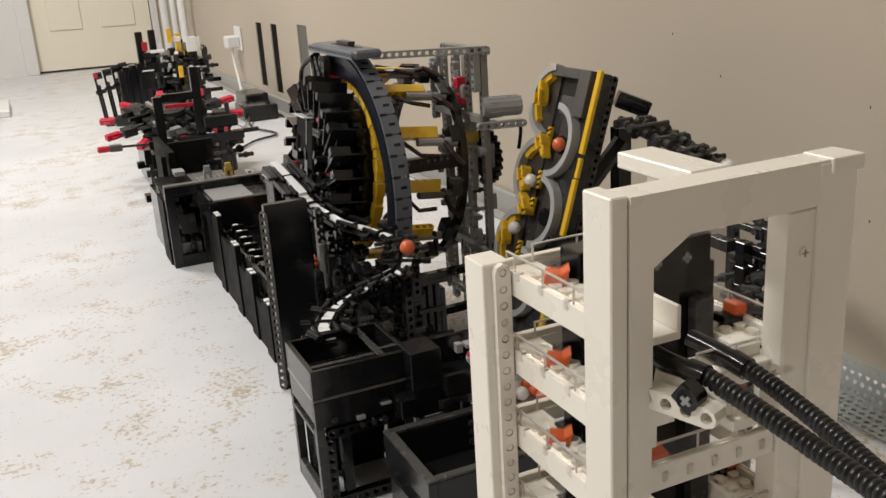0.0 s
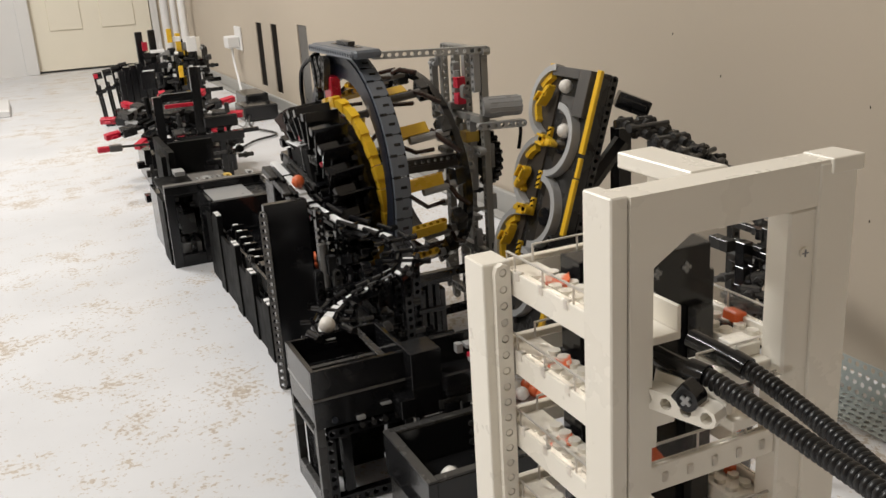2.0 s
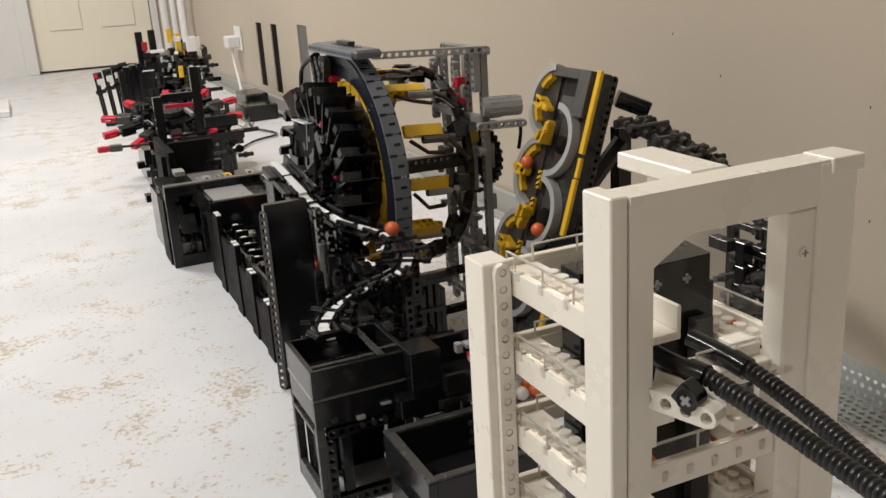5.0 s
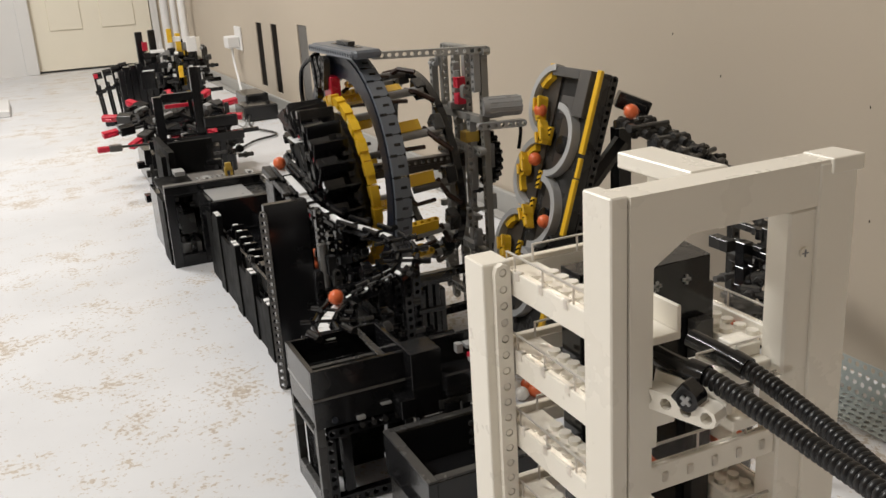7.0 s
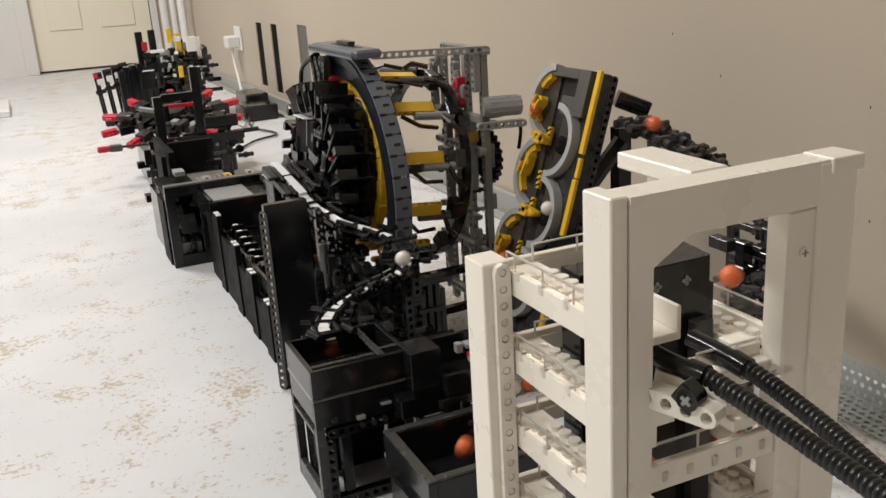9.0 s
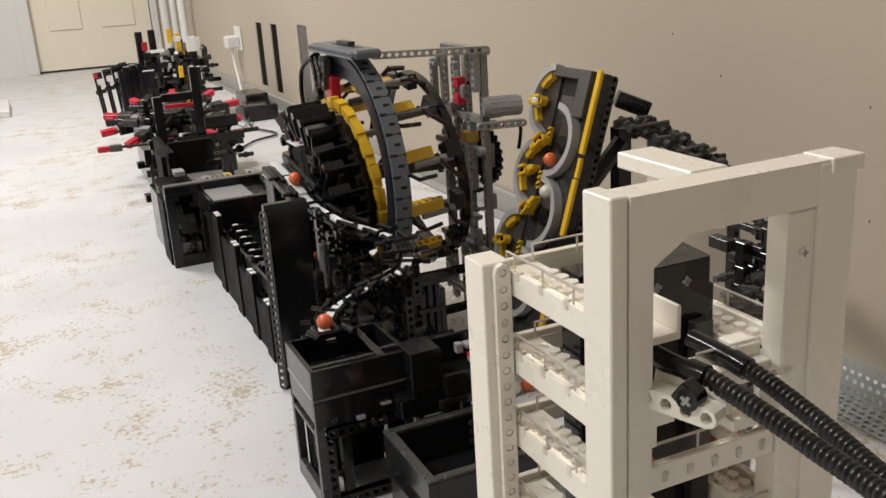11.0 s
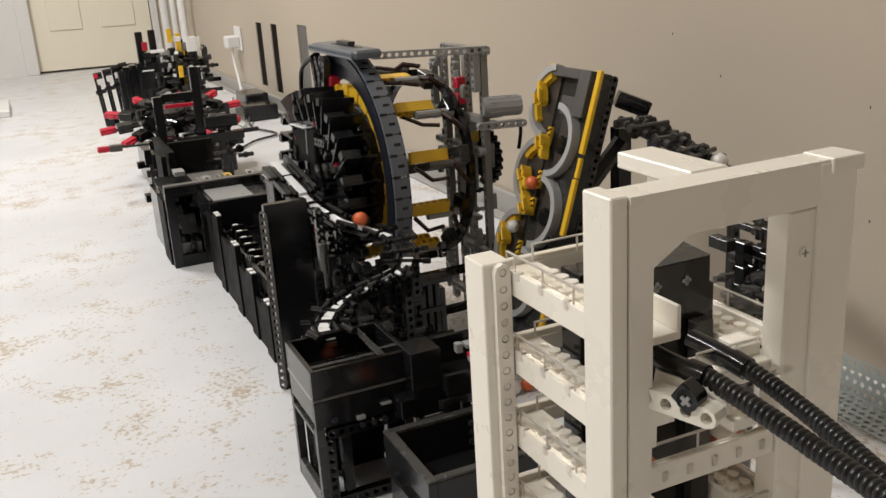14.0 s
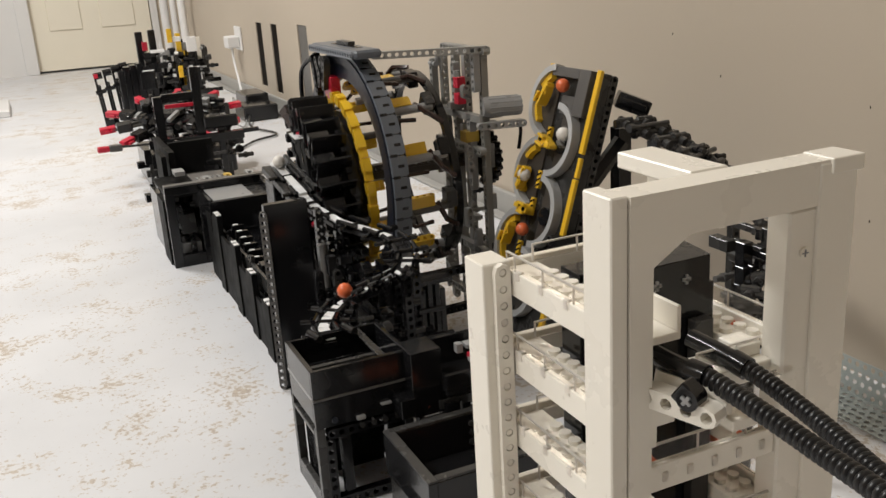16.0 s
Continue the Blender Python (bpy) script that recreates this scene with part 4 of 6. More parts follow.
def ring_rotor():
    """The wobbling rotor: yellow lobes inside the ring, black ball scoops on the room side, beams to a second disc."""
    t = thing("ring_rotor", "black and yellow ball-scooping rotor turning inside the ring", "rotor", (RX, RY, RZ))
    c = (RX, RY, RZ)
    n = 24
    rr = 0.097
    rnd = random.Random(4)
    for i in range(n):
        bm = bmesh.new()
        a0 = 360 / n * i
        arc_band(bm, c, rr - 0.008, rr + 0.0035, -0.0105, -0.0010, a0 + 0.4, a0 + 360 / n * 0.58, 3)
        arc_band(bm, c, rr - 0.008, rr + 0.0010, -0.0095, -0.0010, a0 + 360 / n * 0.58, a0 + 360 / n - 0.4, 2)
        part("lobe", bm, YELLOW, t, "yellow rim lobe")
    bm = bmesh.new()
    arc_band(bm, c, rr - 0.032, rr - 0.017, -0.024, -0.002, 0, 360, 60)
    part("hub_ring", bm, BLACK, t)
    for i in range(n):
        rr = 0.086
        # a scoop: back wall, cheeks, curved fingers and small fittings
        a = 2 * math.pi * i / n
        rot = Matrix.Translation(c) @ Matrix.Rotation(a, 4, "X")
        bm = bmesh.new()
        tilt = rot @ Matrix.Translation((0, rr, 0)) @ Matrix.Rotation(radians(-24), 4, "X") @ Matrix.Rotation(radians(10 * rnd.random() - 5), 4, "Z")
        box(bm, (-0.056, -0.026, -0.0012), (-0.018, 0.013, 0.0012), 0.0004, tilt)
        box(bm, (-0.058, 0.004, -0.0100), (-0.036, 0.0125, -0.0012), 0.0004, tilt)
        box(bm, (-0.050, rr - 0.028, -0.012), (-0.046, rr - 0.006, 0.004), 0.0004, rot)
        box(bm, (-0.034, rr - 0.024, -0.010), (-0.031, rr - 0.004, 0.003), 0.0004, rot)
        box(bm, (-0.048, rr - 0.032, -0.014), (-0.020, rr - 0.026, 0.0), 0.0004, rot)
        box(bm, (-0.026, rr - 0.020, 0.004), (-0.020, rr + 0.002, 0.010), 0.0004, rot)
        sc = part("scoop", bm, BLACK, t)
        bm = bmesh.new()
        for f in range(2):
            rot2 = rot @ Matrix.Rotation(radians(4 + 7 * f), 4, "X")
            pts = [rot2 @ Vector((-0.046 + 0.010 * f, r, z)) for r, z in ((rr - 0.020, 0.002), (rr - 0.012, 0.0), (rr - 0.004, -0.003), (rr + 0.002, -0.008))]
            tube(bm, curve(pts, 6), 0.0015, 5)
        part("finger", bm, BLACK, sc)
        if i % 4 == 0:
            bm = bmesh.new()
            box(bm, (-0.053, rr - 0.026, -0.008), (-0.046, rr - 0.020, -0.003), 0.0004, rot)
            part("pin", bm, RED, sc, "red pin")
        for k in range(3):
            bm = bmesh.new()
            x, r, z = -0.048 + 0.028 * rnd.random(), rr - 0.075 + 0.045 * rnd.random(), -0.012 + 0.024 * rnd.random()
            if k < 2:
                box(bm, (x - 0.006, r - 0.005, z - 0.003), (x + 0.006, r + 0.005, z + 0.003), 0.0006, rot)
            else:
                cyl(bm, rot @ Vector((x - 0.008, r, z)), rot @ Vector((x + 0.006, r, z)), 0.0035, 10)
            part("fitting", bm, (DARK, BLACK, BLACK, MATTE)[rnd.randrange(4)], sc)
    bm = bmesh.new()
    cyl(bm, (RX - 0.030, RY, RZ), (RX - 0.022, RY, RZ), 0.076, 32)
    part("drum", bm, MATTE, t)
    clutter(t, (RX - 0.048, RY - 0.055, RZ - 0.075), (RX - 0.030, RY + 0.055, RZ + 0.065), 46, (BLACK, MATTE, BLACK, DARK), 11, 1.5)
    for i in range(12):
        a = 2 * math.pi * i / 12 + SPOKE
        u = Vector((0, math.cos(a), math.sin(a)))
        v = Vector((0, -math.sin(a), math.cos(a)))
        o = Vector(c) + u * 0.108
        bm = bmesh.new()
        beam(bm, o + Vector((0.016, 0, 0)), (1, 0, 0), v, 6, t=0.0125)
        if i % 3 == 2:
            beam(bm, o + Vector((0.024, 0, 0)) - u * P, (1, 0, 0), v, 4)
        part("spoke_beam", bm, YELLOW, t, "yellow cross beam")
        bm = bmesh.new()
        cyl(bm, o + v * 0.010 + Vector((0.034, 0, 0)), o + v * 0.010 + Vector((0.080, 0, 0)), 0.0046, 10)
        part("spoke_tube", bm, GREY if i % 3 else MID, t)
        m = Matrix.Translation(o + Vector((0.078, 0, 0))) @ Matrix.Rotation(a, 4, "X")
        bm = bmesh.new()
        box(bm, (-0.006, -0.012, -0.007), (0.006, 0.006, 0.012), 0.001, m)
        part("knuckle", bm, BLACK if i % 2 else DARK, t)
        bm = bmesh.new()
        tube(bm, [o + Vector((0.018, 0, 0)) + v * 0.010, o + Vector((0.034, 0, 0)) + v * 0.026 + u * 0.004, o + Vector((0.056, 0, 0)) + v * 0.026], 0.0024, 6)
        tube(bm, [o + Vector((0.062, 0, 0)) + v * 0.004, o + Vector((0.070, 0, 0)) + v * 0.024 + u * 0.006, o + Vector((0.084, 0, 0)) + v * 0.036], 0.0030, 6)
        part("link", bm, BROWNBLACK, t)
    bm = bmesh.new()
    arc_band(bm, c, 0.102, 0.110, 0.084, 0.092, 0, 360, 48)
    part("rear_ring", bm, BLACK, t)
    return t


def claw_fan():
    """Curved black fins on the swaying plate that lifts balls out of the ring."""
    t = thing("claw_fan", "fan of curved brown-black fins swaying beside the ring", "claw fan", (0.285, 1.06, 0.22))
    for i in range(6):
        a = radians(-34 + 13 * i)
        o = Vector((0.2867, 1.0400, 0.2469)) + Vector((0.0034 * i - 0.009, 0.004 * i - 0.010, 0))
        pts = [o + Vector((h * math.sin(a) * 0.55 + 0.10 * bow, -h * math.sin(a) * 0.4 - bow, h * math.cos(a))) for h, bow in ((0.0, 0.0), (0.012, 0.003), (0.022, 0.004), (0.031, 0.002))]
        bm = bmesh.new()
        for p, q in zip(pts, pts[1:]):
            d, u, w = axes(q - p, (1, 0.5, 0))
            m = Matrix(((d.x, u.x, w.x, p.x), (d.y, u.y, w.y, p.y), (d.z, u.z, w.z, p.z), (0, 0, 0, 1)))
            box(bm, (-0.0006, -0.0080, -0.0010), ((q - p).length + 0.0006, 0.0080, 0.0010), 0.0003, m)
        part("fin", bm, BROWNBLACK, t, "brown-black curved fin")
    part("fan_plate", boxes(((0.276, 0.975, 0.185), (0.300, 1.040, 0.242)), c=0.002), MATTE, t)
    clutter(t, (0.274, 0.945, 0.165), (0.296, 1.050, 0.262), 40, (BLACK, BLACK, DARK), 5, 1.2)
    part("red_pin", boxes(((0.272, 1.052, 0.176), (0.279, 1.064, 0.183))), RED, t, "red pin")
    part("bright_edge", boxes(((0.270, 0.990, 0.2425), (0.290, 1.030, 0.2440))), CHROME_GLINT, t, "bright edge strip")
    return t


# ---- zigzag track ----
TRACK = [(0.2424, 0.9921, 0.2162), (0.2506, 0.936, 0.1973), (0.2544, 0.9142, 0.1888), (0.2686, 0.8644, 0.179), (0.2909, 0.8188, 0.1751), (0.298, 0.7805, 0.1729), (0.2933, 0.7464, 0.168),
         (0.2825, 0.7322, 0.1631), (0.2673, 0.7359, 0.1543), (0.2533, 0.7453, 0.1473), (0.2348, 0.7557, 0.137), (0.2139, 0.7454, 0.1305), (0.1981, 0.7175, 0.1294), (0.1971, 0.6886, 0.1273)]


def zigzag_track():
    t = thing("zigzag_track", "black beam ball track with chrome running strips, on black posts", "ball track", (0.26, 0.82, 0))
    line = curve(TRACK, 52)
    down = Vector((0, 0, -0.0098))
    rail_l, rail_r = [], []
    for i, p in enumerate(line):
        d = (line[min(i + 1, len(line) - 1)] - line[max(i - 1, 0)])
        s = Vector((d.y, -d.x, 0)).normalized()
        rail_l.append(p + s * 0.0088 + Vector((0, 0, -0.002)))
        rail_r.append(p - s * 0.0088 + Vector((0, 0, -0.002)))
    # running strips, one per link
    k = 0
    while k + 3 < len(line):
        a, b = line[k] + down, line[k + 3] + down
        d = b - a
        s = Vector((d.y, -d.x, 0)).normalized()
        u = s.cross(d.normalized())
        m = Matrix((( d.normalized().x, s.x, u.x, a.x), (d.normalized().y, s.y, u.y, a.y), (d.normalized().z, s.z, u.z, a.z), (0, 0, 0, 1)))
        L = d.length
        bm = bmesh.new()
        box(bm, (0.0005, -0.0048, -0.0012), (L - 0.0010, 0.0048, 0.0008), 0.0003, m)
        part("running_strip", bm, CHROME_GLINT if k not in (18, 21, 30, 33) else BLACK, t, "bright running strip")
        bm = bmesh.new()
        box(bm, (0.0, -0.0060, -0.0075), (L, 0.0060, -0.0022), 0.0006, m)
        for sg in (-1, 1):
            cyl(bm, m @ Vector((L * 0.12, sg * 0.0092, 0.0036)), m @ Vector((L * 0.80, sg * 0.0092, 0.0036)), 0.0025, 8)
            cyl(bm, m @ Vector((L * 0.5, sg * 0.004, -0.004)), m @ Vector((L * 0.5, sg * 0.012, 0.004)), 0.0018, 6)
        cyl(bm, m @ Vector((L * 0.5, -0.022, 0.001)), m @ Vector((L * 0.5, 0.022, 0.001)), 0.0021, 8)
        cyl(bm, m @ Vector((L * 0.5, -0.022, 0.001)), m @ Vector((L * 0.5, -0.015, 0.001)), 0.0030, 8)
        part("link", bm, BLACK, t)
        k += 3
    # posts under the track
    for x, y, z in ((0.250, 0.930, 0.18), (0.266, 0.868, 0.165), (0.300, 0.800, 0.16), (0.306, 0.765, 0.155), (0.288, 0.742, 0.15), (0.240, 0.762, 0.12), (0.222, 0.80, 0.15)):
        bm = bmesh.new()
        beam(bm, (x, y, 0.005), (0, 0, 1), (0, 1, 0), int(z / P))
        part("post", bm, BLACK, t)
    bm = bmesh.new()
    for k, (z, y) in enumerate(((0.02, 0.80), (0.07, 0.80), (0.12, 0.80))):
        beam(bm, (0.222, y, z), (1, 0.0, 0), (0, 1, 0), 11)
    part("tie_beam", bm, BLACK, t)
    for x, y, z in ((0.318, 0.785, 0.108), (0.328, 0.790, 0.112), (0.338, 0.795, 0.108), (0.346, 0.80, 0.10)):
        part("rib", boxes(((x, y, 0), (x + 0.0065, y + 0.012, z)), c=0.001), BLACK, t)
    part("rib_cap", boxes(((0.316, 0.784, 0.112), (0.354, 0.800, 0.117))), BLACK, t)
    # entry ramp beside the rotor
    bm = bmesh.new()
    m = Matrix.Translation((0.2432, 0.986, 0.2055)) @ Matrix.Rotation(radians(8.5), 4, "Z") @ Matrix.Rotation(radians(18), 4, "X")
    box(bm, (-0.012, -0.060, -0.006), (0.012, 0.018, -0.003), 0.0006, m)
    box(bm, (-0.015, -0.060, -0.010), (-0.011, 0.018, -0.0025), 0.0006, m)
    box(bm, (0.011, -0.060, -0.010), (0.015, 0.018, 0.008), 0.0006, m)
    part("entry_ramp", bm, DARK, t)
    bm = bmesh.new()
    box(bm, (-0.0045, -0.058, -0.0032), (0.0045, 0.018, 0.0012), 0.0003, m)
    part("running_strip", bm, CHROME_GLINT, t, "bright running strip")
    bm = boxes(((0.232, 0.985, 0.0), (0.258, 1.02, 0.19)), c=0.001)
    part("post", bm, BLACK, t)
    clutter(t, (0.235, 0.80, 0.02), (0.300, 0.90, 0.145), 60, (BLACK, BLACK, BLACK, DARK), 31, 1.1)
    clutter(t, (0.225, 0.73, 0.03), (0.315, 0.79, 0.115), 40, (BLACK, BLACK, DARK), 32, 1.0)
    clutter(t, (0.205, 0.700, 0.105), (0.235, 0.745, 0.122), 14, (BLACK, DARK), 33, 0.9)
    return t


def tall_panel():
    t = thing("tall_panel", "tall black upright panel with punched side beams", "panel", (0.214, 0.87, 0))
    part("sheet", boxes(((0.192, 0.865, 0), (0.2360, 0.874, 0.1985)), c=0.0006), BLACK, t)
    bm = bmesh.new()
    beam(bm, (0.1905, 0.8655, 0.005), (0, 0, 1), (0.35, 1, 0), 24, t=0.004, r=0.0027)
    part("side_beam", bm, MID, t)
    # machinery seen behind the panel's edge
    for x, y, z0, z1, mt in ((0.248, 0.872, 0.0, 0.185, BLACK), (0.262, 0.884, 0.05, 0.160, BLACK), (0.247, 0.862, 0.090, 0.150, GREY), (0.276, 0.88, 0.02, 0.15, BLACK)):
        bm = bmesh.new()
        if mt is GREY:
            cyl(bm, (x, y, z0), (x, y, z1), 0.0042, 14)
            part("piston", bm, MID, t, "grey piston")
        else:
            beam(bm, (x, y, z0 + 0.006), (0, 0, 1), (0, 1, 0), int((z1 - z0) / P))
            part("post", bm, mt, t)
    bm = bmesh.new()
    for i in range(5):
        a = Vector((0.241 + 0.010 * (i % 2), 0.860, 0.150 + 0.008 * (i // 2)))
        cyl(bm, a, a + Vector((0.0, -0.005, 0.002)), 0.0017, 8)
    part("pins", bm, GREY, t)
    bm = bmesh.new()
    tube(bm, curve([(0.250, 0.86, 0.10), (0.256, 0.85, 0.075), (0.250, 0.835, 0.06), (0.245, 0.84, 0.03)], 14), 0.003, 8)
    part("hose", bm, DARK, t)
    return t


# ---- black hopper module and bin ----
def hopper_module():
    t = thing("hopper_module", "glossy black open-topped hopper box on a beam stand", "hopper", (0.2, 0.662, 0))
    x0, x1, y0, y1, zt = 0.159, 0.241, 0.627, 0.699, 0.1235
    w = 0.004
    part("upper_box", boxes(((x0, y0, 0.100), (x1, y0 + w, zt)), ((x0, y1 - w, 0.100), (x1, y1, zt)), ((x0, y0 + w, 0.100), (x0 + w, y1 - w, zt)), ((x1 - w, y0 + w, 0.100), (x1, y1 - w, zt))), BLACK, t)
    part("hopper_floor", boxes(((x0 + w, y0 + w, 0.0765), (x1 - w, y1 - w, 0.0785))), MATTE, t)
    part("rim", boxes(((x0 - 0.0005, y0 - 0.0005, 0.0978), (x1, y0 + w, 0.0996))), MID, t, "grey plate seam")
    part("rim", boxes(((x0 - 0.0005, y0 + w, 0.0978), (x0 + w, y1, 0.0996))), GREY, t, "grey plate seam")
    part("lower_box", boxes(((x0, y0, 0.074), (x1, y0 + w, 0.0976)), ((x0, y0 + w, 0.078), (x0 + w, y1, 0.0976)), ((x0, y1 - w, 0.074), (x1, y1, 0.0976)), ((x1 - w, y0 + w, 0.074), (x1, y1 - w, 0.0976))), BLACK, t)
    part("side_frame", boxes(((x0, y0, 0), (x0 + 0.007, y0 + 0.007, 0.074)), ((x0, y1 - 0.007, 0), (x0 + 0.007, y1, 0.078)), ((x0, y0 + 0.007, 0.066), (x0 + 0.005, y1 - 0.007, 0.070)), ((x0, y0 + 0.007, 0.0), (x0 + 0.005, y1 - 0.007, 0.017))), DARK, t)
    part("leg", boxes(((x1 - 0.008, y0, 0), (x1, y0 + 0.008, 0.074))), BLACK, t)
    part("leg", boxes(((x1 - 0.008, y1 - 0.008, 0), (x1, y1, 0.074))), BLACK, t)
    # black sheets added inside the stand to keep the floor there in shade
    part("inner_panel", boxes(((x0 + 0.0075, y0 + 0.014, 0), (x0 + 0.0100, y1 - 0.008, 0.073)), ((x0 + 0.023, y1 - 0.016, 0), (x1 - 0.009, y1 - 0.012, 0.073)), ((x1 - 0.006, y0 + 0.010, 0), (x1 - 0.003, y1 - 0.010, 0.073))), BLACK, t)
    bm = bmesh.new()
    beam(bm, (x0 + 0.012, y0 + 0.003, 0.068), (1, 0, 0), (0, 1, 0), 13)
    beam(bm, (x0 + 0.012, y0 + 0.004, 0.006), (1, 0, 0), (0, 1, 0), 15)
    beam(bm, (x0 + 0.010, y0 + 0.004, 0.012), (0, 0, 1), (0, 1, 0), 7)
    beam(bm, (x0 + 0.024, y0 + 0.006, 0.012), (0, 0, 1), (1, 0, 0), 7)
    part("stand_beam", bm, BLACK, t)
    bm = bmesh.new()
    for i in range(5):
        cyl(bm, (0.196 + 0.010 * i, y0 - 0.003, 0.070), (0.196 + 0.010 * i, y0 + 0.002, 0.070), 0.0024, 10)
    part("pins", bm, DARK, t)
    bm = bmesh.new()
    cyl(bm, (0.1745, y0 - 0.0016, 0.0795), (0.1745, y0 + 0.001, 0.0795), 0.0026, 12)
    part("pin", bm, NAVY, t, "dark blue pin")
    part("clip", boxes(((0.192, y0 - 0.004, 0.0755), (0.199, y0, 0.0785)), ((0.213, y0 - 0.004, 0.083), (0.222, y0, 0.0845)), ((0.232, y0 - 0.004, 0.083), (0.243, y0, 0.0845))), GREY, t, "light grey clip")
    # front housing and slide towards the tower
    part("housing", boxes(((0.236, 0.612, 0.070), (0.262, 0.640, 0.126)), ((0.224, 0.608, 0.074), (0.236, 0.627, 0.09))), BLACK, t)
    part("slide", boxes(((0.262, 0.610, 0.088), (0.388, 0.648, 0.094)), ((0.262, 0.648, 0.088), (0.330, 0.652, 0.118)), ((0.262, 0.604, 0.086), (0.318, 0.608, 0.104)), ((0.268, 0.63, 0.0), (0.276, 0.638, 0.088))), BLACK, t)
    bm = boxes(((0.2790, 0.618, 0.114), (0.2845, 0.624, 0.122)), ((0.287, 0.616, 0.117), (0.301, 0.626, 0.1205)), ((0.286, 0.606, 0.108), (0.300, 0.614, 0.112)))
    part("gate", bm, GREY, t, "light grey gate pieces")
    clutter(t, (0.240, 0.606, 0.060), (0.312, 0.640, 0.090), 26, (BLACK, BLACK, DARK), 44, 0.9)
    part("gate_tip", boxes(((0.2865, 0.612, 0.110), (0.2890, 0.616, 0.115))), RED, t, "red tip")
    part("inner_bar", boxes(((x0 + w, y0 + 0.016, 0.117), (x1 - 0.022, y0 + 0.021, 0.1195))), DARK, t)
    part("inner_bar", boxes(((x1 - 0.024, y0 + w, 0.1205), (x1 - 0.018, y1 - w, 0.1225))), DARK, t)
    bm = bmesh.new()
    for i in range(2):
        cyl(bm, (0.180 + 0.030 * i, 0.697, 0.1265), (0.184 + 0.030 * i, 0.680, 0.1260), 0.0036, 12)
    part("roller", bm, BLACK, t)
    return t


def catch_bin():
    t = thing("catch_bin", "black open-topped ball bin with grey edge tiles", "bin", (0.25, 0.54, 0))
    x0, x1, y0, y1, zt, w = 0.200, 0.300, 0.503, 0.587, 0.080, 0.007
    part("wall", boxes(((x0, y0, 0.05), (x0 + w, y1, zt))), BLACK, t)
    part("wall", boxes(((x0 + w, y0, 0.05), (x1, y0 + w, zt))), BLACK, t)
    part("wall", boxes(((x0 + w, y1 - w, 0.05), (x1, y1, zt))), BLACK, t)
    part("wall", boxes(((x1 - w, y0 + w, 0.05), (x1, y1 - w, zt))), BLACK, t)
    part("bottom", boxes(((x0, y0, 0.046), (x1, y1, 0.0495))), BLACK, t)
    part("edge_tile", boxes(((x0 - 0.0005, y0 - 0.0005, zt + 0.0002), (x0 + w, y1, zt + 0.0022))), DARK, t, "grey edge tile")
    part("edge_tile", boxes(((x0 + w, y1 - w, zt + 0.0002), (x1, y1, zt + 0.0022))), DARK, t, "grey edge tile")
    part("edge_tile", boxes(((x0 + w, y0, zt + 0.0002), (x1, y0 + w, zt + 0.0022))), DARK, t, "grey edge tile")
    part("lower_wall", boxes(((x0 + 0.002, y0 + 0.002, 0.0), (x0 + 0.008, y1 - 0.002, 0.0455)), ((x0 + 0.008, y0 + 0.002, 0.0), (x1 - 0.002, y0 + 0.008, 0.0455))), DARK, t)
    part("front_block", boxes(((x0 - 0.004, y0 + 0.018, 0.0), (x0 + 0.001, y0 + 0.046, 0.055))), BLACK, t)
    bm = bmesh.new()
    for i in range(3):
        cyl(bm, (0.270, y1 - w - 0.002, 0.056 + 0.008 * i), (0.270, y1 - w + 0.001, 0.056 + 0.008 * i), 0.0024, 10)
        cyl(bm, (0.280, y1 - w - 0.002, 0.056 + 0.008 * i), (0.280, y1 - w + 0.001, 0.056 + 0.008 * i), 0.0024, 10)
    part("pins", bm, DARK, t)
    return t


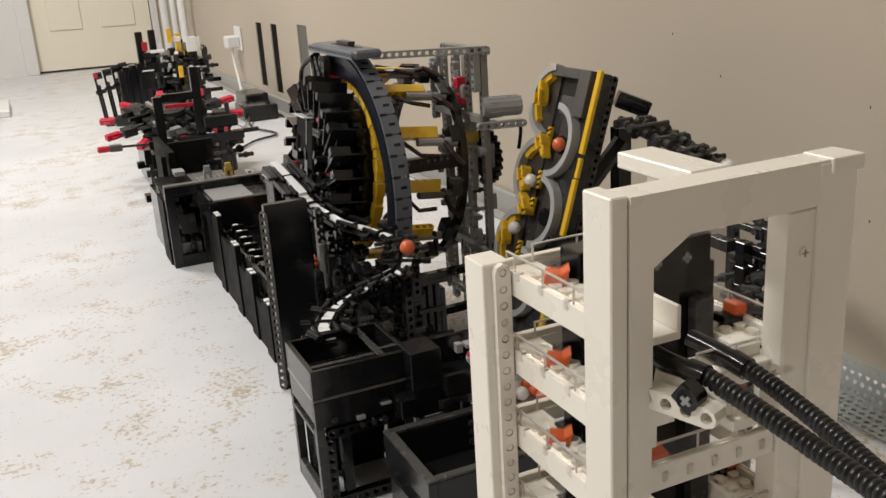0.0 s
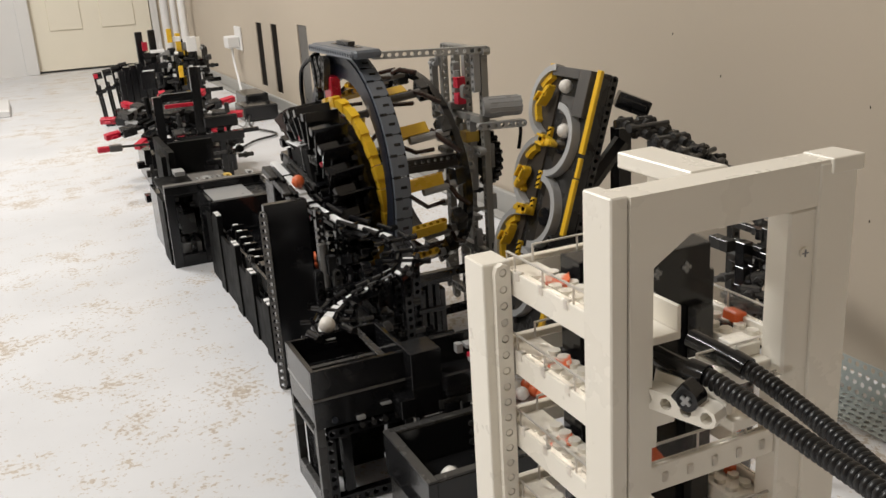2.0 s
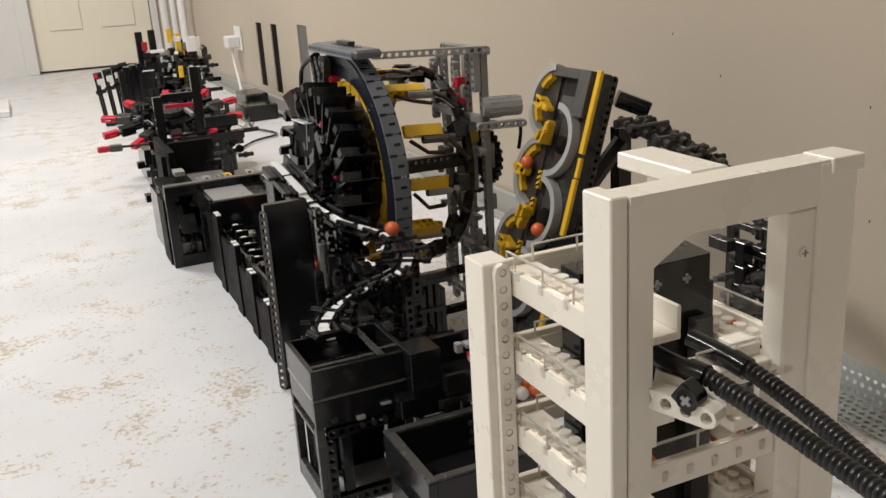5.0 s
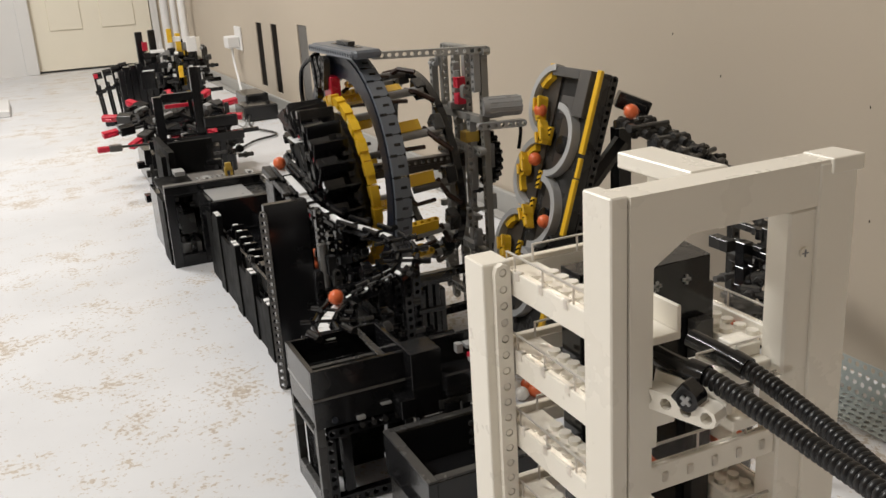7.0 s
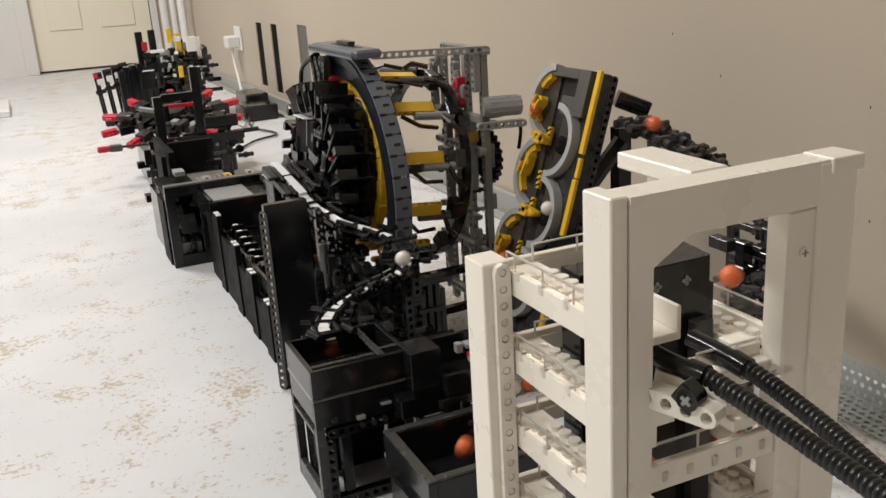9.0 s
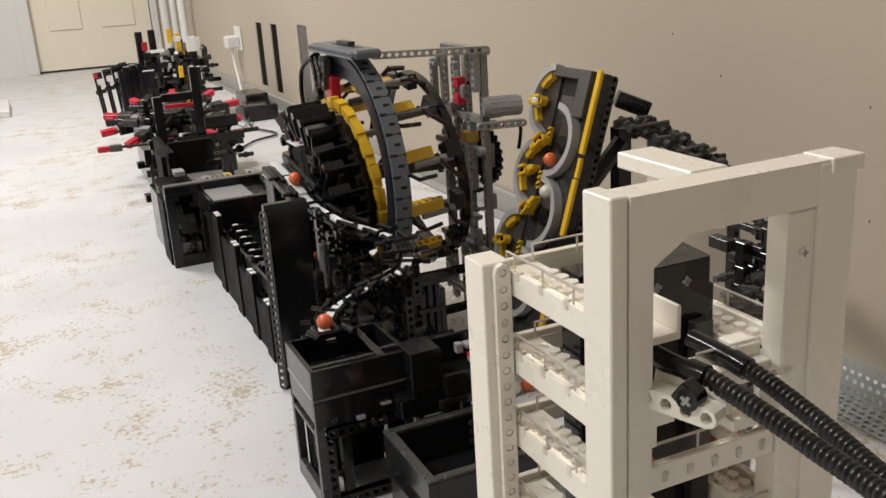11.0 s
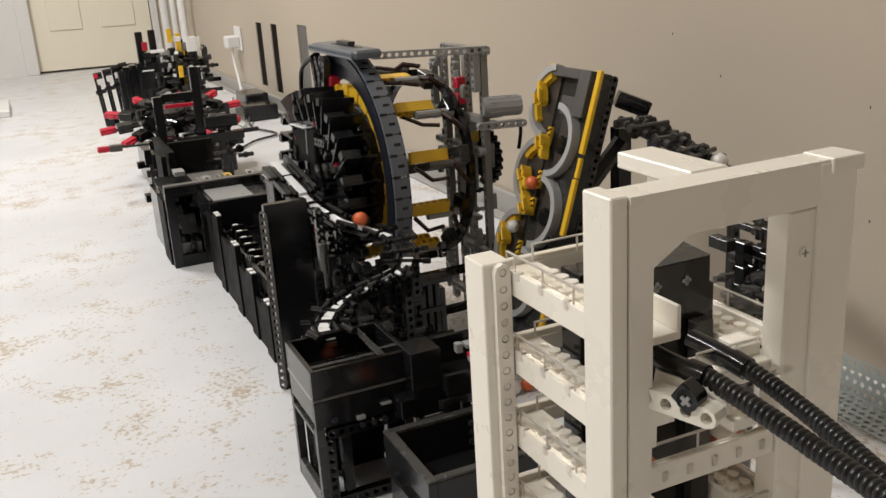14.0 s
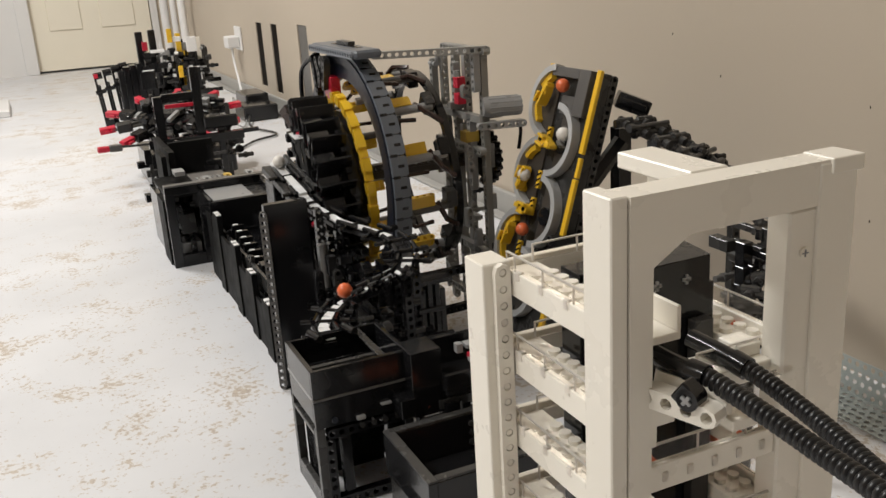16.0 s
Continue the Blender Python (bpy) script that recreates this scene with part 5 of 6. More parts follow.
# ---- stair modules along the left ----
def stair_module():
    t = thing("stair_module", "black stepped ball conveyor on upright beams", "conveyor", (0.2, 1.1, 0))
    for i, (y, z) in enumerate(((0.935, 0.108), (1.010, 0.110), (1.095, 0.110), (1.200, 0.112))):
        x0 = 0.199 + 0.001 * i
        part("side_plate", boxes(((x0, y, 0), (x0 + 0.007, y + 0.030, z - 0.04 + 0.012 * i))), MATTE, t)
        part("link_wall", boxes(((x0 + 0.003, y + 0.0302, 0), (x0 + 0.0065, y + (0.075, 0.085, 0.105, 0.10)[i], z - 0.052 + 0.012 * i))), MATTE, t)
        zt = z - 0.0399 + 0.012 * i
        # two bright slips per plate, painted highlights of its black top
        for dy in (0.001, 0.014):
            part("top_tile", boxes(((x0 + 0.0003, y + dy, zt), (x0 + 0.0067, y + dy + 0.008, zt + 0.0018))), CHROME_GLINT, t, "painted highlight on a black plate top")
        bm = bmesh.new()
        beam(bm, (x0 + 0.016, y - 0.008, 0.006), (0, 0, 1), (0, 1, 0), int((z - 0.05 + 0.01 * i) / P))
        part("post", bm, BLACK, t)
    part("back_wall", boxes(((0.2075, 0.885, 0.0), (0.2105, 1.262, 0.058))), BLACK, t)
    part("rail", boxes(((0.2125, 0.90, 0.062), (0.2165, 1.30, 0.080))), DARK, t)
    part("deck", boxes(((0.2165, 0.90, 0.060), (0.262, 1.30, 0.066)), ((0.262, 0.90, 0.0), (0.266, 1.30, 0.09))), BLACK, t)
    for i in range(7):
        part("step_tile", boxes(((0.219, 1.06 + 0.022 * i, 0.0662), (0.236, 1.066 + 0.022 * i, 0.076 + 0.003 * i))), BLACK, t)
        # ceiling light caught on the black step, put in as a bright slip
        bm = bmesh.new()
        box(bm, (0.221, 1.0602 + 0.022 * i, 0.0762 + 0.003 * i), (0.228, 1.0645 + 0.022 * i, 0.0772 + 0.003 * i))
        part("step_edge", bm, CHROME_GLINT, t, "painted highlight on a black step")
    clutter(t, (0.214, 0.91, 0.01), (0.255, 1.22, 0.085), 50, (BLACK, BLACK, BLACK, DARK), 41, 1.1)
    part("white_ramp", boxes(((0.227, 1.273, 0.0662), (0.294, 1.306, 0.0672))), PALE, t, "pale grey ramp tile")
    return t


def relay_module():
    t = thing("relay_module", "black cubic ball relay with grey deck tiles", "relay", (0.2, 1.4, 0))
    x0, x1, y0, y1 = 0.158, 0.262, 1.352, 1.56
    part("corner_post", boxes(((x0, y0, 0), (x0 + 0.014, y0 + 0.012, 0.112))), BLACK, t)
    part("corner_post", boxes(((0.206, y0, 0), (0.222, y0 + 0.012, 0.112))), BLACK, t)
    part("side_plate", boxes(((x0 - 0.002, y0 + 0.020, 0), (x0 + 0.006, y0 + 0.08, 0.100))), MATTE, t)
    part("side_plate", boxes(((x0 + 0.002, y0 + 0.10, 0), (x0 + 0.010, y0 + 0.2, 0.090))), BLACK, t)
    part("base", boxes(((x0 + 0.014, y0, 0), (0.206, y0 + 0.012, 0.018)), ((x0 + 0.006, y0 + 0.012, 0), (0.26, y1, 0.006))), BLACK, t)
    part("inner_block", boxes(((0.176, y0 + 0.02, 0.012), (0.204, y0 + 0.07, 0.030))), GREY, t, "pale grey inner block")
    part("inner_block", boxes(((0.178, y0 + 0.02, 0.045), (0.2, y0 + 0.06, 0.075))), DARK, t)
    part("back", boxes(((x0 + 0.01, y0 + 0.08, 0.006), (0.26, y0 + 0.09, 0.105))), BLACK, t)
    part("front_wall", boxes(((x0, y0 - 0.004, 0.112), (0.300, y0 + 0.006, 0.124))), BLACK, t)
    part("front_rim", boxes(((x0, y0 - 0.006, 0.1242), (0.318, y0 + 0.008, 0.1265))), MID, t, "grey rim")
    part("deck", boxes(((x0 + 0.004, y0 + 0.012, 0.104), (0.262, y1 - 0.05, 0.108)), ((0.262, y0 + 0.012, 0.104), (0.318, y0 + 0.060, 0.108))), MATTE, t)
    part("deck_tile", boxes(((0.213, y0 - 0.085, 0.1125), (0.270, y0 - 0.007, 0.1145))), GREY, t, "pale grey deck tile")
    part("tray_wall", boxes(((0.205, y0 - 0.091, 0.070), (0.300, y0 - 0.086, 0.1135)), ((0.296, y0 - 0.086, 0.08), (0.300, y0 - 0.007, 0.120)), ((0.206, y0 - 0.086, 0.08), (0.210, y0 - 0.007, 0.116))), BLACK, t)
    part("deck_tile", boxes(((0.2705, y0 - 0.086, 0.1080), (0.2955, y0 - 0.007, 0.1100))), DARK, t, "dark grey deck tile")
    part("deck_plate", boxes(((0.208, y0 + 0.03, 0.1165), (0.262, y0 + 0.10, 0.1185))), MID, t, "grey studded plate")
    bm = bmesh.new()
    studs(bm, 0.212, y0 + 0.036, 6, 3, 0.1185)
    part("studs", bm, GREY, t)
    part("rear_wall", boxes(((0.206, y1 + 0.04, 0), (0.280, y1 + 0.05, 0.145)), ((0.196, y1 - 0.02, 0.0), (0.206, y1 + 0.16, 0.14)), ((0.180, y1 - 0.05, 0.0), (0.188, y1 + 0.02, 0.14))), MATTE, t)
    part("rear_tray", boxes(((0.266, y0 + 0.061, 0.09), (0.318, y0 + 0.071, 0.108))), BLACK, t)
    part("leg", boxes(((0.30, y0 + 0.0, 0), (0.314, y0 + 0.014, 0.112))), BLACK, t)
    clutter(t, (0.172, y0 + 0.01, 0.012), (0.250, y0 + 0.08, 0.098), 30, (BLACK, BLACK, DARK), 42, 1.2)
    clutter(t, (0.166, y1 - 0.04, 0.02), (0.285, y1 + 0.2, 0.13), 40, (BLACK, BLACK, BLACK, DARK), 43, 1.5)
    part("side_bracket", boxes(((0.19, y0 + 0.10, 0.117), (0.206, y0 + 0.13, 0.124))), GREY, t, "pale grey bracket")
    return t


def flipper(x, y, z, mt, label):
    t = thing("flipper", label, "flipper", (x, y, z), "flippers on the relay")
    for name, b in (("leg", ((-0.0060, -0.0030, 0.0), (-0.0026, 0.0030, 0.013))), ("leg", ((0.0026, -0.0030, 0.0), (0.0060, 0.0030, 0.013))),
                    ("bridge", ((-0.0060, -0.0032, 0.013), (0.0060, 0.0032, 0.018))), ("head", ((-0.0045, -0.0026, 0.018), (0.0045, 0.0026, 0.025)))):
        me = mesh_of(name, boxes(b), mt)
        new(name, me).parent = t
    return t


# ---- far modules ----
def carousel_stand():
    t = thing("carousel_stand", "black beam gate and base of the turning carousel", "stand", (0.3, 2.0, 0))
    for x, z in ((0.2302, 0.1939), (0.3066, 0.2445)):
        part("gate_post", boxes(((x - 0.0085, 1.8480, 0.0), (x + 0.0085, 1.8620, z))), BLACK, t)
    part("gate_bar", boxes(((0.2389, 1.8490, 0.1825), (0.2979, 1.8610, 0.1975))), BLACK, t)
    part("gate_bar", boxes(((0.2011, 1.8330, 0.0967), (0.3869, 1.8475, 0.1129))), BLACK, t)
    part("gate_foot", boxes(((0.2182, 1.8625, 0), (0.2422, 1.9050, 0.060)), ((0.2946, 1.8625, 0), (0.3186, 1.9050, 0.060)), ((0.2002, 1.7950, 0), (0.2322, 1.8300, 0.058)), ((0.2342, 1.8050, 0), (0.3366, 1.8310, 0.040))), BLACK, t)
    clutter(t, (0.2102, 1.7850, 0.010), (0.3116, 1.8310, 0.085), 60, (BLACK, BLACK, BLACK, MATTE, DARK), 53, 1.3)
    for x, y, n in ((0.225, 1.98, 9), (0.238, 1.92, 8), (0.36, 2.02, 10), (0.375, 1.97, 7), (0.29, 2.10, 15), (0.32, 2.12, 15)):
        bm = bmesh.new()
        beam(bm, (x, y, 0.005), (0, 0, 1), (0, 1, 0), n)
        part("post", bm, BLACK, t)
    part("base_block", boxes(((0.205, 1.925, 0.0), (0.375, 2.11, 0.070)), c=0.003), BLACK, t)
    bm = bmesh.new()
    cyl(bm, (0.151, 1.86, 0.106), (0.225, 1.88, 0.100), 0.0025, 8)
    part("push_rod", bm, DARK, t)
    bm = bmesh.new()
    box(bm, (0.129, 1.850, 0.099), (0.153, 1.866, 0.112), 0.002)
    part("rod_clamp", bm, MID, t, "grey rod clamp")
    bm = bmesh.new()
    box(bm, (0.107, 1.851, 0.100), (0.130, 1.865, 0.111), 0.002)
    part("rod_tip", bm, RED, t, "red rod tip")
    part("side_deck", boxes(((0.311, 1.838, 0.122), (0.379, 1.848, 0.146)), c=0.003), BLACK, t)
    part("side_deck_post", boxes(((0.339, 1.849, 0.0), (0.351, 1.861, 0.138))), BLACK, t)
    part("axle_housing", boxes(((0.275, 2.07, 0.0), (0.335, 2.13, 0.055))), BLACK, t)
    part("drive_block", boxes(((0.395, 2.03, 0.05), (0.425, 2.07, 0.065)), ((0.212, 1.96, 0.03), (0.24, 1.99, 0.065))), BLACK, t)
    bm = bmesh.new()
    box(bm, (0.285, 2.004, 0.060), (0.300, 2.010, 0.072))
    part("red_block", bm, RED, t, "red block")
    bm = bmesh.new()
    cyl(bm, (0.205, 2.0, 0.056), (0.235, 2.0, 0.050), 0.004, 10)
    part("link", bm, GREY, t)
    part("lower_deck", boxes(((0.222, 1.93, 0.012), (0.385, 2.06, 0.05)), c=0.003), BLACK, t)
    clutter(t, (0.215, 1.92, 0.04), (0.40, 2.06, 0.105), 70, (BLACK, BLACK, BLACK, MATTE, DARK), 51, 2.0)
    bm = bmesh.new()
    box(bm, (0.262, 1.994, 0.150), (0.334, 2.000, 0.158), 0.0006)
    part("red_bar", bm, RED, t, "long red bar")
    return t


def carousel():
    """Tilted turning carousel with red claws on grey arms."""
    t = thing("carousel", "turning carousel of grey arms with red claws", "carousel", (0, 0, 0))
    bm = bmesh.new()
    cyl(bm, (0, 0, -0.012), (0, 0, 0.010), 0.062, 28)
    part("hub", bm, BLACK, t)
    bm = bmesh.new()
    cyl(bm, (0, 0, 0.012), (0, 0, 0.022), 0.03, 20)
    part("hub_cap", bm, DARK, t)
    for i in range(10):
        a = 2 * math.pi * i / 10
        m = Matrix.Rotation(a, 4, "Z")
        bm = bmesh.new()
        cyl(bm, m @ Vector((0.04, 0.004, 0)), m @ Vector((0.122, 0.004, 0.0)), 0.0035, 8)
        box(bm, (0.05, -0.012, -0.004), (0.10, -0.006, 0.004), 0.0005, m)
        arm = part("arm", bm, (MID, DARK, BLACK)[i % 3], t)
        bm = bmesh.new()
        box(bm, (0.085, -0.010, -0.008), (0.115, 0.012, 0.010), 0.001, m)
        part("knuckle", bm, BLACK if i % 2 else DARK, arm)
        bm = bmesh.new()
        box(bm, (0.118, -0.007, -0.005), (0.150, 0.007, 0.007), 0.001, m)
        box(bm, (0.126, -0.012, -0.003), (0.140, 0.012, 0.003), 0.001, m)
        part("claw", bm, RED, arm, "red claw")
    clutter(t, (-0.075, -0.075, -0.004), (0.075, 0.075, 0.022), 40, (BLACK, DARK, GREY, BLACK, MATTE), 52, 1.8)
    return t


def chain_lift():
    """Far black lift with bright fittings."""
    t = thing("chain_lift", "tall black chain lift with white, yellow and chrome fittings", "ball lift", (0.4, 2.85, 0))
    for x, y, z in ((0.335, 2.9, 0.262), (0.372, 2.9, 0.265), (0.352, 2.86, 0.2), (0.41, 2.8, 0.215), (0.47, 2.8, 0.205), (0.49, 2.88, 0.19)):
        bm = bmesh.new()
        box(bm, (x - 0.010, y - 0.010, 0), (x + 0.010, y + 0.010, z), 0.002)
        part("column", bm, BLACK, t)
    part("head", boxes(((0.335, 2.83, 0.17), (0.42, 2.86, 0.205)), ((0.455, 2.80, 0.125), (0.50, 2.84, 0.165)), ((0.30, 2.82, 0.08), (0.345, 2.87, 0.165))), BLACK, t)
    part("back_block", boxes(((0.257, 2.850, 0.0), (0.482, 2.880, 0.159)), c=0.003), BLACK, t)
    part("cowl", boxes(((0.488, 2.86, 0.12), (0.525, 2.92, 0.21)), c=0.008), DARK, t)
    part("white_plate", boxes(((0.468, 2.795, 0.175), (0.494, 2.800, 0.240))), WHITE, t, "white plate")
    part("white_plate", boxes(((0.43, 2.79, 0.205), (0.46, 2.80, 0.228)), ((0.375, 2.79, 0.175), (0.405, 2.80, 0.21))), GREY, t, "pale plate")
    part("yellow_strip", boxes(((0.424, 2.785, 0.205), (0.438, 2.80, 0.255)), ((0.432, 2.785, 0.0), (0.445, 2.795, 0.205))), YELLOW, t, "yellow upright strip")
    bm = bmesh.new()
    for i in range(8):
        x, z = 0.372 + 0.016 * (i % 4), 0.150 + 0.028 * (i // 4)
        box(bm, (x, 2.778, z), (x + 0.006, 2.786, z + 0.016))
    part("chrome_fitting", bm, CHROME_GLINT, t, "chrome fitting")
    part("white_plate", boxes(((0.442, 2.725, 0.205), (0.471, 2.730, 0.247)), c=0.001), CHROME_GLINT, t, "white plate")
    part("white_plate", boxes(((0.341, 2.725, 0.210), (0.380, 2.730, 0.219)), c=0.001), CHROME_GLINT, t, "chrome plate")
    part("white_plate", boxes(((0.406, 2.715, 0.237), (0.427, 2.720, 0.251)), c=0.001), CHROME_GLINT, t, "chrome plate")
    part("yellow_strip", boxes(((0.389, 2.705, 0.236), (0.403, 2.710, 0.274)), c=0.001), YELLOW, t, "yellow upright strip")
    part("yellow_strip", boxes(((0.408, 2.705, 0.137), (0.421, 2.710, 0.170)), c=0.001), YELLOW, t, "yellow upright strip")
    part("white_plate", boxes(((0.309, 2.695, 0.165), (0.340, 2.700, 0.168)), c=0.001), CHROME_GLINT, t, "chrome plate")
    part("white_plate", boxes(((0.434, 2.695, 0.163), (0.468, 2.700, 0.166)), c=0.001), CHROME_GLINT, t, "chrome plate")
    part("side_block", boxes(((0.301, 2.695, 0.114), (0.339, 2.700, 0.162)), c=0.001), BLACK, t)
    part("side_block", boxes(((0.426, 2.695, 0.103), (0.467, 2.700, 0.160)), c=0.001), BLACK, t)
    bm = boxes(((0.352, 2.775, 0.135), (0.385, 2.79, 0.138)), ((0.455, 2.775, 0.135), (0.485, 2.79, 0.138)))
    part("bright_cap", bm, WHITE, t)
    part("red_block", boxes(((0.335, 2.84, 0.21), (0.35, 2.85, 0.235)), ((0.36, 2.77, 0.03), (0.39, 2.79, 0.06))), RED, t, "red block")
    clutter(t, (0.33, 2.77, 0.03), (0.50, 2.88, 0.205), 90, (BLACK, BLACK, BLACK, DARK, MATTE), 61, 2.4)
    clutter(t, (0.355, 2.745, 0.06), (0.50, 2.770, 0.190), 60, (BLACK, BLACK, BLACK, DARK), 63, 2.0)
    clutter(t, (0.37, 2.735, 0.10), (0.49, 2.745, 0.215), 14, (CHROME_GLINT, GREY, CHROME_GLINT), 62, 1.0, "chrome_pin")
    for i, x in enumerate((0.270, 0.288, 0.306, 0.324, 0.342)):
        part("panel", boxes(((x, 2.80 - 0.004 * i, 0.03), (x + 0.0155, 2.84, 0.172 + 0.004 * (i % 3)))), BLACK, t)
    return t


def trellis():
    t = thing("trellis", "row of thin black beam frames with a red cap", "frame", (0.22, 2.9, 0))
    for i, x in enumerate((0.194, 0.222, 0.248, 0.272)):
        y = 2.88 + 0.015 * i
        for k, (x0, z0, x1, z1) in enumerate(((x + 0.012, 0.0, x, 0.145 + 0.006 * i), (x + 0.020, 0.0, x + 0.010, 0.12 + 0.006 * i))):
            bm = bmesh.new()
            cyl(bm, (x0, y + 0.02 * k, z0), (x1, y + 0.02 * k, z1), 0.0034, 8)
            part("stick", bm, BLACK, t)
        bm = bmesh.new()
        cyl(bm, (x - 0.004, y, 0.147 + 0.006 * i), (x + 0.02, y, 0.150 + 0.006 * i), 0.010, 12)
        cyl(bm, (x - 0.004, y, 0.100 + 0.006 * i), (x + 0.024, y, 0.104 + 0.006 * i), 0.006, 10)
        part("joint", bm, BLACK, t)
    part("cap", boxes(((0.19, 2.868, 0.143), (0.202, 2.88, 0.155))), RED, t, "red cap")
    part("foot", boxes(((0.205, 2.87, 0.0), (0.228, 2.93, 0.02))), BLACK, t)
    return t


# ---- dark grey stepping-stone track by the wall ----
STEPS = [(0.512, 0.725, 0.272), (0.5119, 0.6967, 0.2688), (0.5052, 0.6765, 0.268), (0.5129, 0.6367, 0.2623), (0.5229, 0.6031, 0.2443), (0.5405, 0.5756, 0.2207), (0.5449, 0.5425, 0.197), (0.4946, 0.494, 0.1919), (0.4133, 0.4355, 0.2174)]


def wall_track():
    t = thing("wall_track", "dark grey beam-and-pin ball track descending along the wall", "ball track", (0.53, 0.62, 0))
    pts = [(0.520, 0.720, 0.262), (0.512, 0.690, 0.259), (0.512, 0.660, 0.255), (0.514, 0.635, 0.250), (0.520, 0.612, 0.240), (0.528, 0.595, 0.228), (0.536, 0.578, 0.214), (0.543, 0.560, 0.199), (0.540, 0.538, 0.184), (0.522, 0.516, 0.176), (0.500, 0.500, 0.172), (0.478, 0.486, 0.170), (0.455, 0.472, 0.168), (0.435, 0.455, 0.167), (0.412, 0.438, 0.166)]
    line = curve(pts, 28)
    for i in range(0, len(line) - 1, 2):
        a, b = line[i], line[min(i + 2, len(line) - 1)]
        d = (b - a).normalized()
        s = Vector((d.y, -d.x, 0)).normalized()
        bm = bmesh.new()
        for sg in (-1, 1):
            q = (a + b) / 2 + s * (0.0095 * sg)
            cyl(bm, q - d * 0.009, q + d * 0.009, 0.0042, 10)
            cyl(bm, q - s * 0.007 + Vector((0, 0, 0.003)), q + s * 0.007 + Vector((0, 0, 0.003)), 0.0032, 8)
        cyl(bm, (a + b) / 2 - s * 0.016, (a + b) / 2 + s * 0.016, 0.0034, 8)
        part("link", bm, DARK, t)
        bm = bmesh.new()
        for sg in (-1, 1):
            q = (a + b) / 2 + s * (0.0165 * sg)
            cyl(bm, q, q + s * (0.0035 * sg), 0.0044, 10)
            cyl(bm, (a + b) / 2 + s * (0.0095 * sg) - d * 0.0115, (a + b) / 2 + s * (0.0095 * sg) - d * 0.0085, 0.0046, 10)
        part("collar", bm, BLACK, t)
    for x, y, z, mt in ((0.527, 0.66, 0.25, DARK), (0.545, 0.60, 0.225, DARK), (0.530, 0.52, 0.172, DARK), (0.455, 0.480, 0.16, MID), (0.505, 0.505, 0.165, MID)):
        bm = bmesh.new()
        beam(bm, (x, y, 0.005), (0, 0, 1), (0, 1, 0), int(z / P))
        part("post", bm, mt, t)
    bm = bmesh.new()
    d, u, w = axes((0.5, -0.25, -0.24))
    m = Matrix(((d.x, u.x, w.x, 0.524), (d.y, u.y, w.y, 0.746), (d.z, u.z, w.z, 0.279), (0, 0, 0, 1)))
    box(bm, (0.0, -0.008, -0.0085), (0.034, 0.008, 0.0075), 0.0012, m)
    box(bm, (0.002, -0.0095, -0.004), (0.030, 0.0095, 0.003), 0.0008, m)
    part("head_beam", bm, BLACK, t)
    for i in range(3, len(line) - 8, 5):
        d = (line[i + 1] - line[i]).normalized()
        w = Vector((d.y, -d.x, 0)).normalized()
        bm = bmesh.new()
        cyl(bm, line[i] - w * 0.020 + Vector((0, 0, 0.006)), line[i] + w * 0.024 + Vector((0, 0, 0.006)), 0.0024, 10)
        cyl(bm, line[i] + w * 0.020 + Vector((0, 0, 0.006)), line[i] + w * 0.025 + Vector((0, 0, 0.006)), 0.0040, 10)
        part("cross_pin", bm, DARK, t)
    part("catch_plate", boxes(((0.50, 0.505, 0.16), (0.535, 0.52, 0.205)), ((0.515, 0.52, 0.17), (0.553, 0.545, 0.176))), DARK, t)
    clutter(t, (0.475, 0.49, 0.115), (0.530, 0.550, 0.200), 46, (DARK, DARK, BLACK, MID), 71, 1.2)
    clutter(t, (0.515, 0.60, 0.215), (0.540, 0.70, 0.252), 16, (DARK, BLACK), 72, 1.1)
    part("bright_plate", boxes(((0.492, 0.498, 0.176), (0.508, 0.508, 0.179)), ((0.532, 0.54, 0.20), (0.546, 0.552, 0.203))), GREY, t, "light grey plate")
    return t


# ---- balls ----
BALL = None


def ball(color):
    """A ball of 14 mm with a faint moulding seam."""
    global BALL
    if BALL is None:
        BALL = {}
    if color not in BALL:
        bm = bmesh.new()
        bmesh.ops.create_uvsphere(bm, u_segments=20, v_segments=14, radius=0.007)
        for v in bm.verts:
            if abs(v.co.z) < 0.0004:
                v.co *= 1.01
        me = mesh_of("ball", bm, ORANGE_BALL if color == "O" else WHITE_BALL)
        me.polygons.foreach_set("use_smooth", [True] * len(me.polygons))
        BALL[color] = me
    word = "orange" if color == "O" else "white"
    return tagged(new("ball", BALL[color]), word + " plastic ball rolling through the machine", "ball", "balls")


# ---- build ----
room()
wall_outlet()
power_strip()
trim_boards()
perforated_angle()
white_tower()
hoses()
CARRIAGE = carriage()
LIFT = s_lift()
ARMS = [lift_arm(k, LIFT) for k in range(5)]
ring_stand()
ROTOR = ring_rotor()
FAN = claw_fan()
zigzag_track()
tall_panel()
hopper_module()
catch_bin()
stair_module()
relay_module()
carousel_stand()
CAROUSEL = carousel()
chain_lift()
trellis()
wall_track()
FLIPS = [flipper(0.2290, 1.385, 0.1165, GREY, "silver-grey pop-up flipper on the relay deck"),
         flipper(0.2610, 1.385, 0.1165, GOLD, "gold pop-up flipper on the relay deck"),
         flipper(0.2950, 1.385, 0.1165, GREY, "silver-grey pop-up flipper on the relay deck")]


# ---- what moves ----
def rolled(p, turn):
    return Matrix.Translation(p) @ Matrix.Rotation(turn, 4, "X")


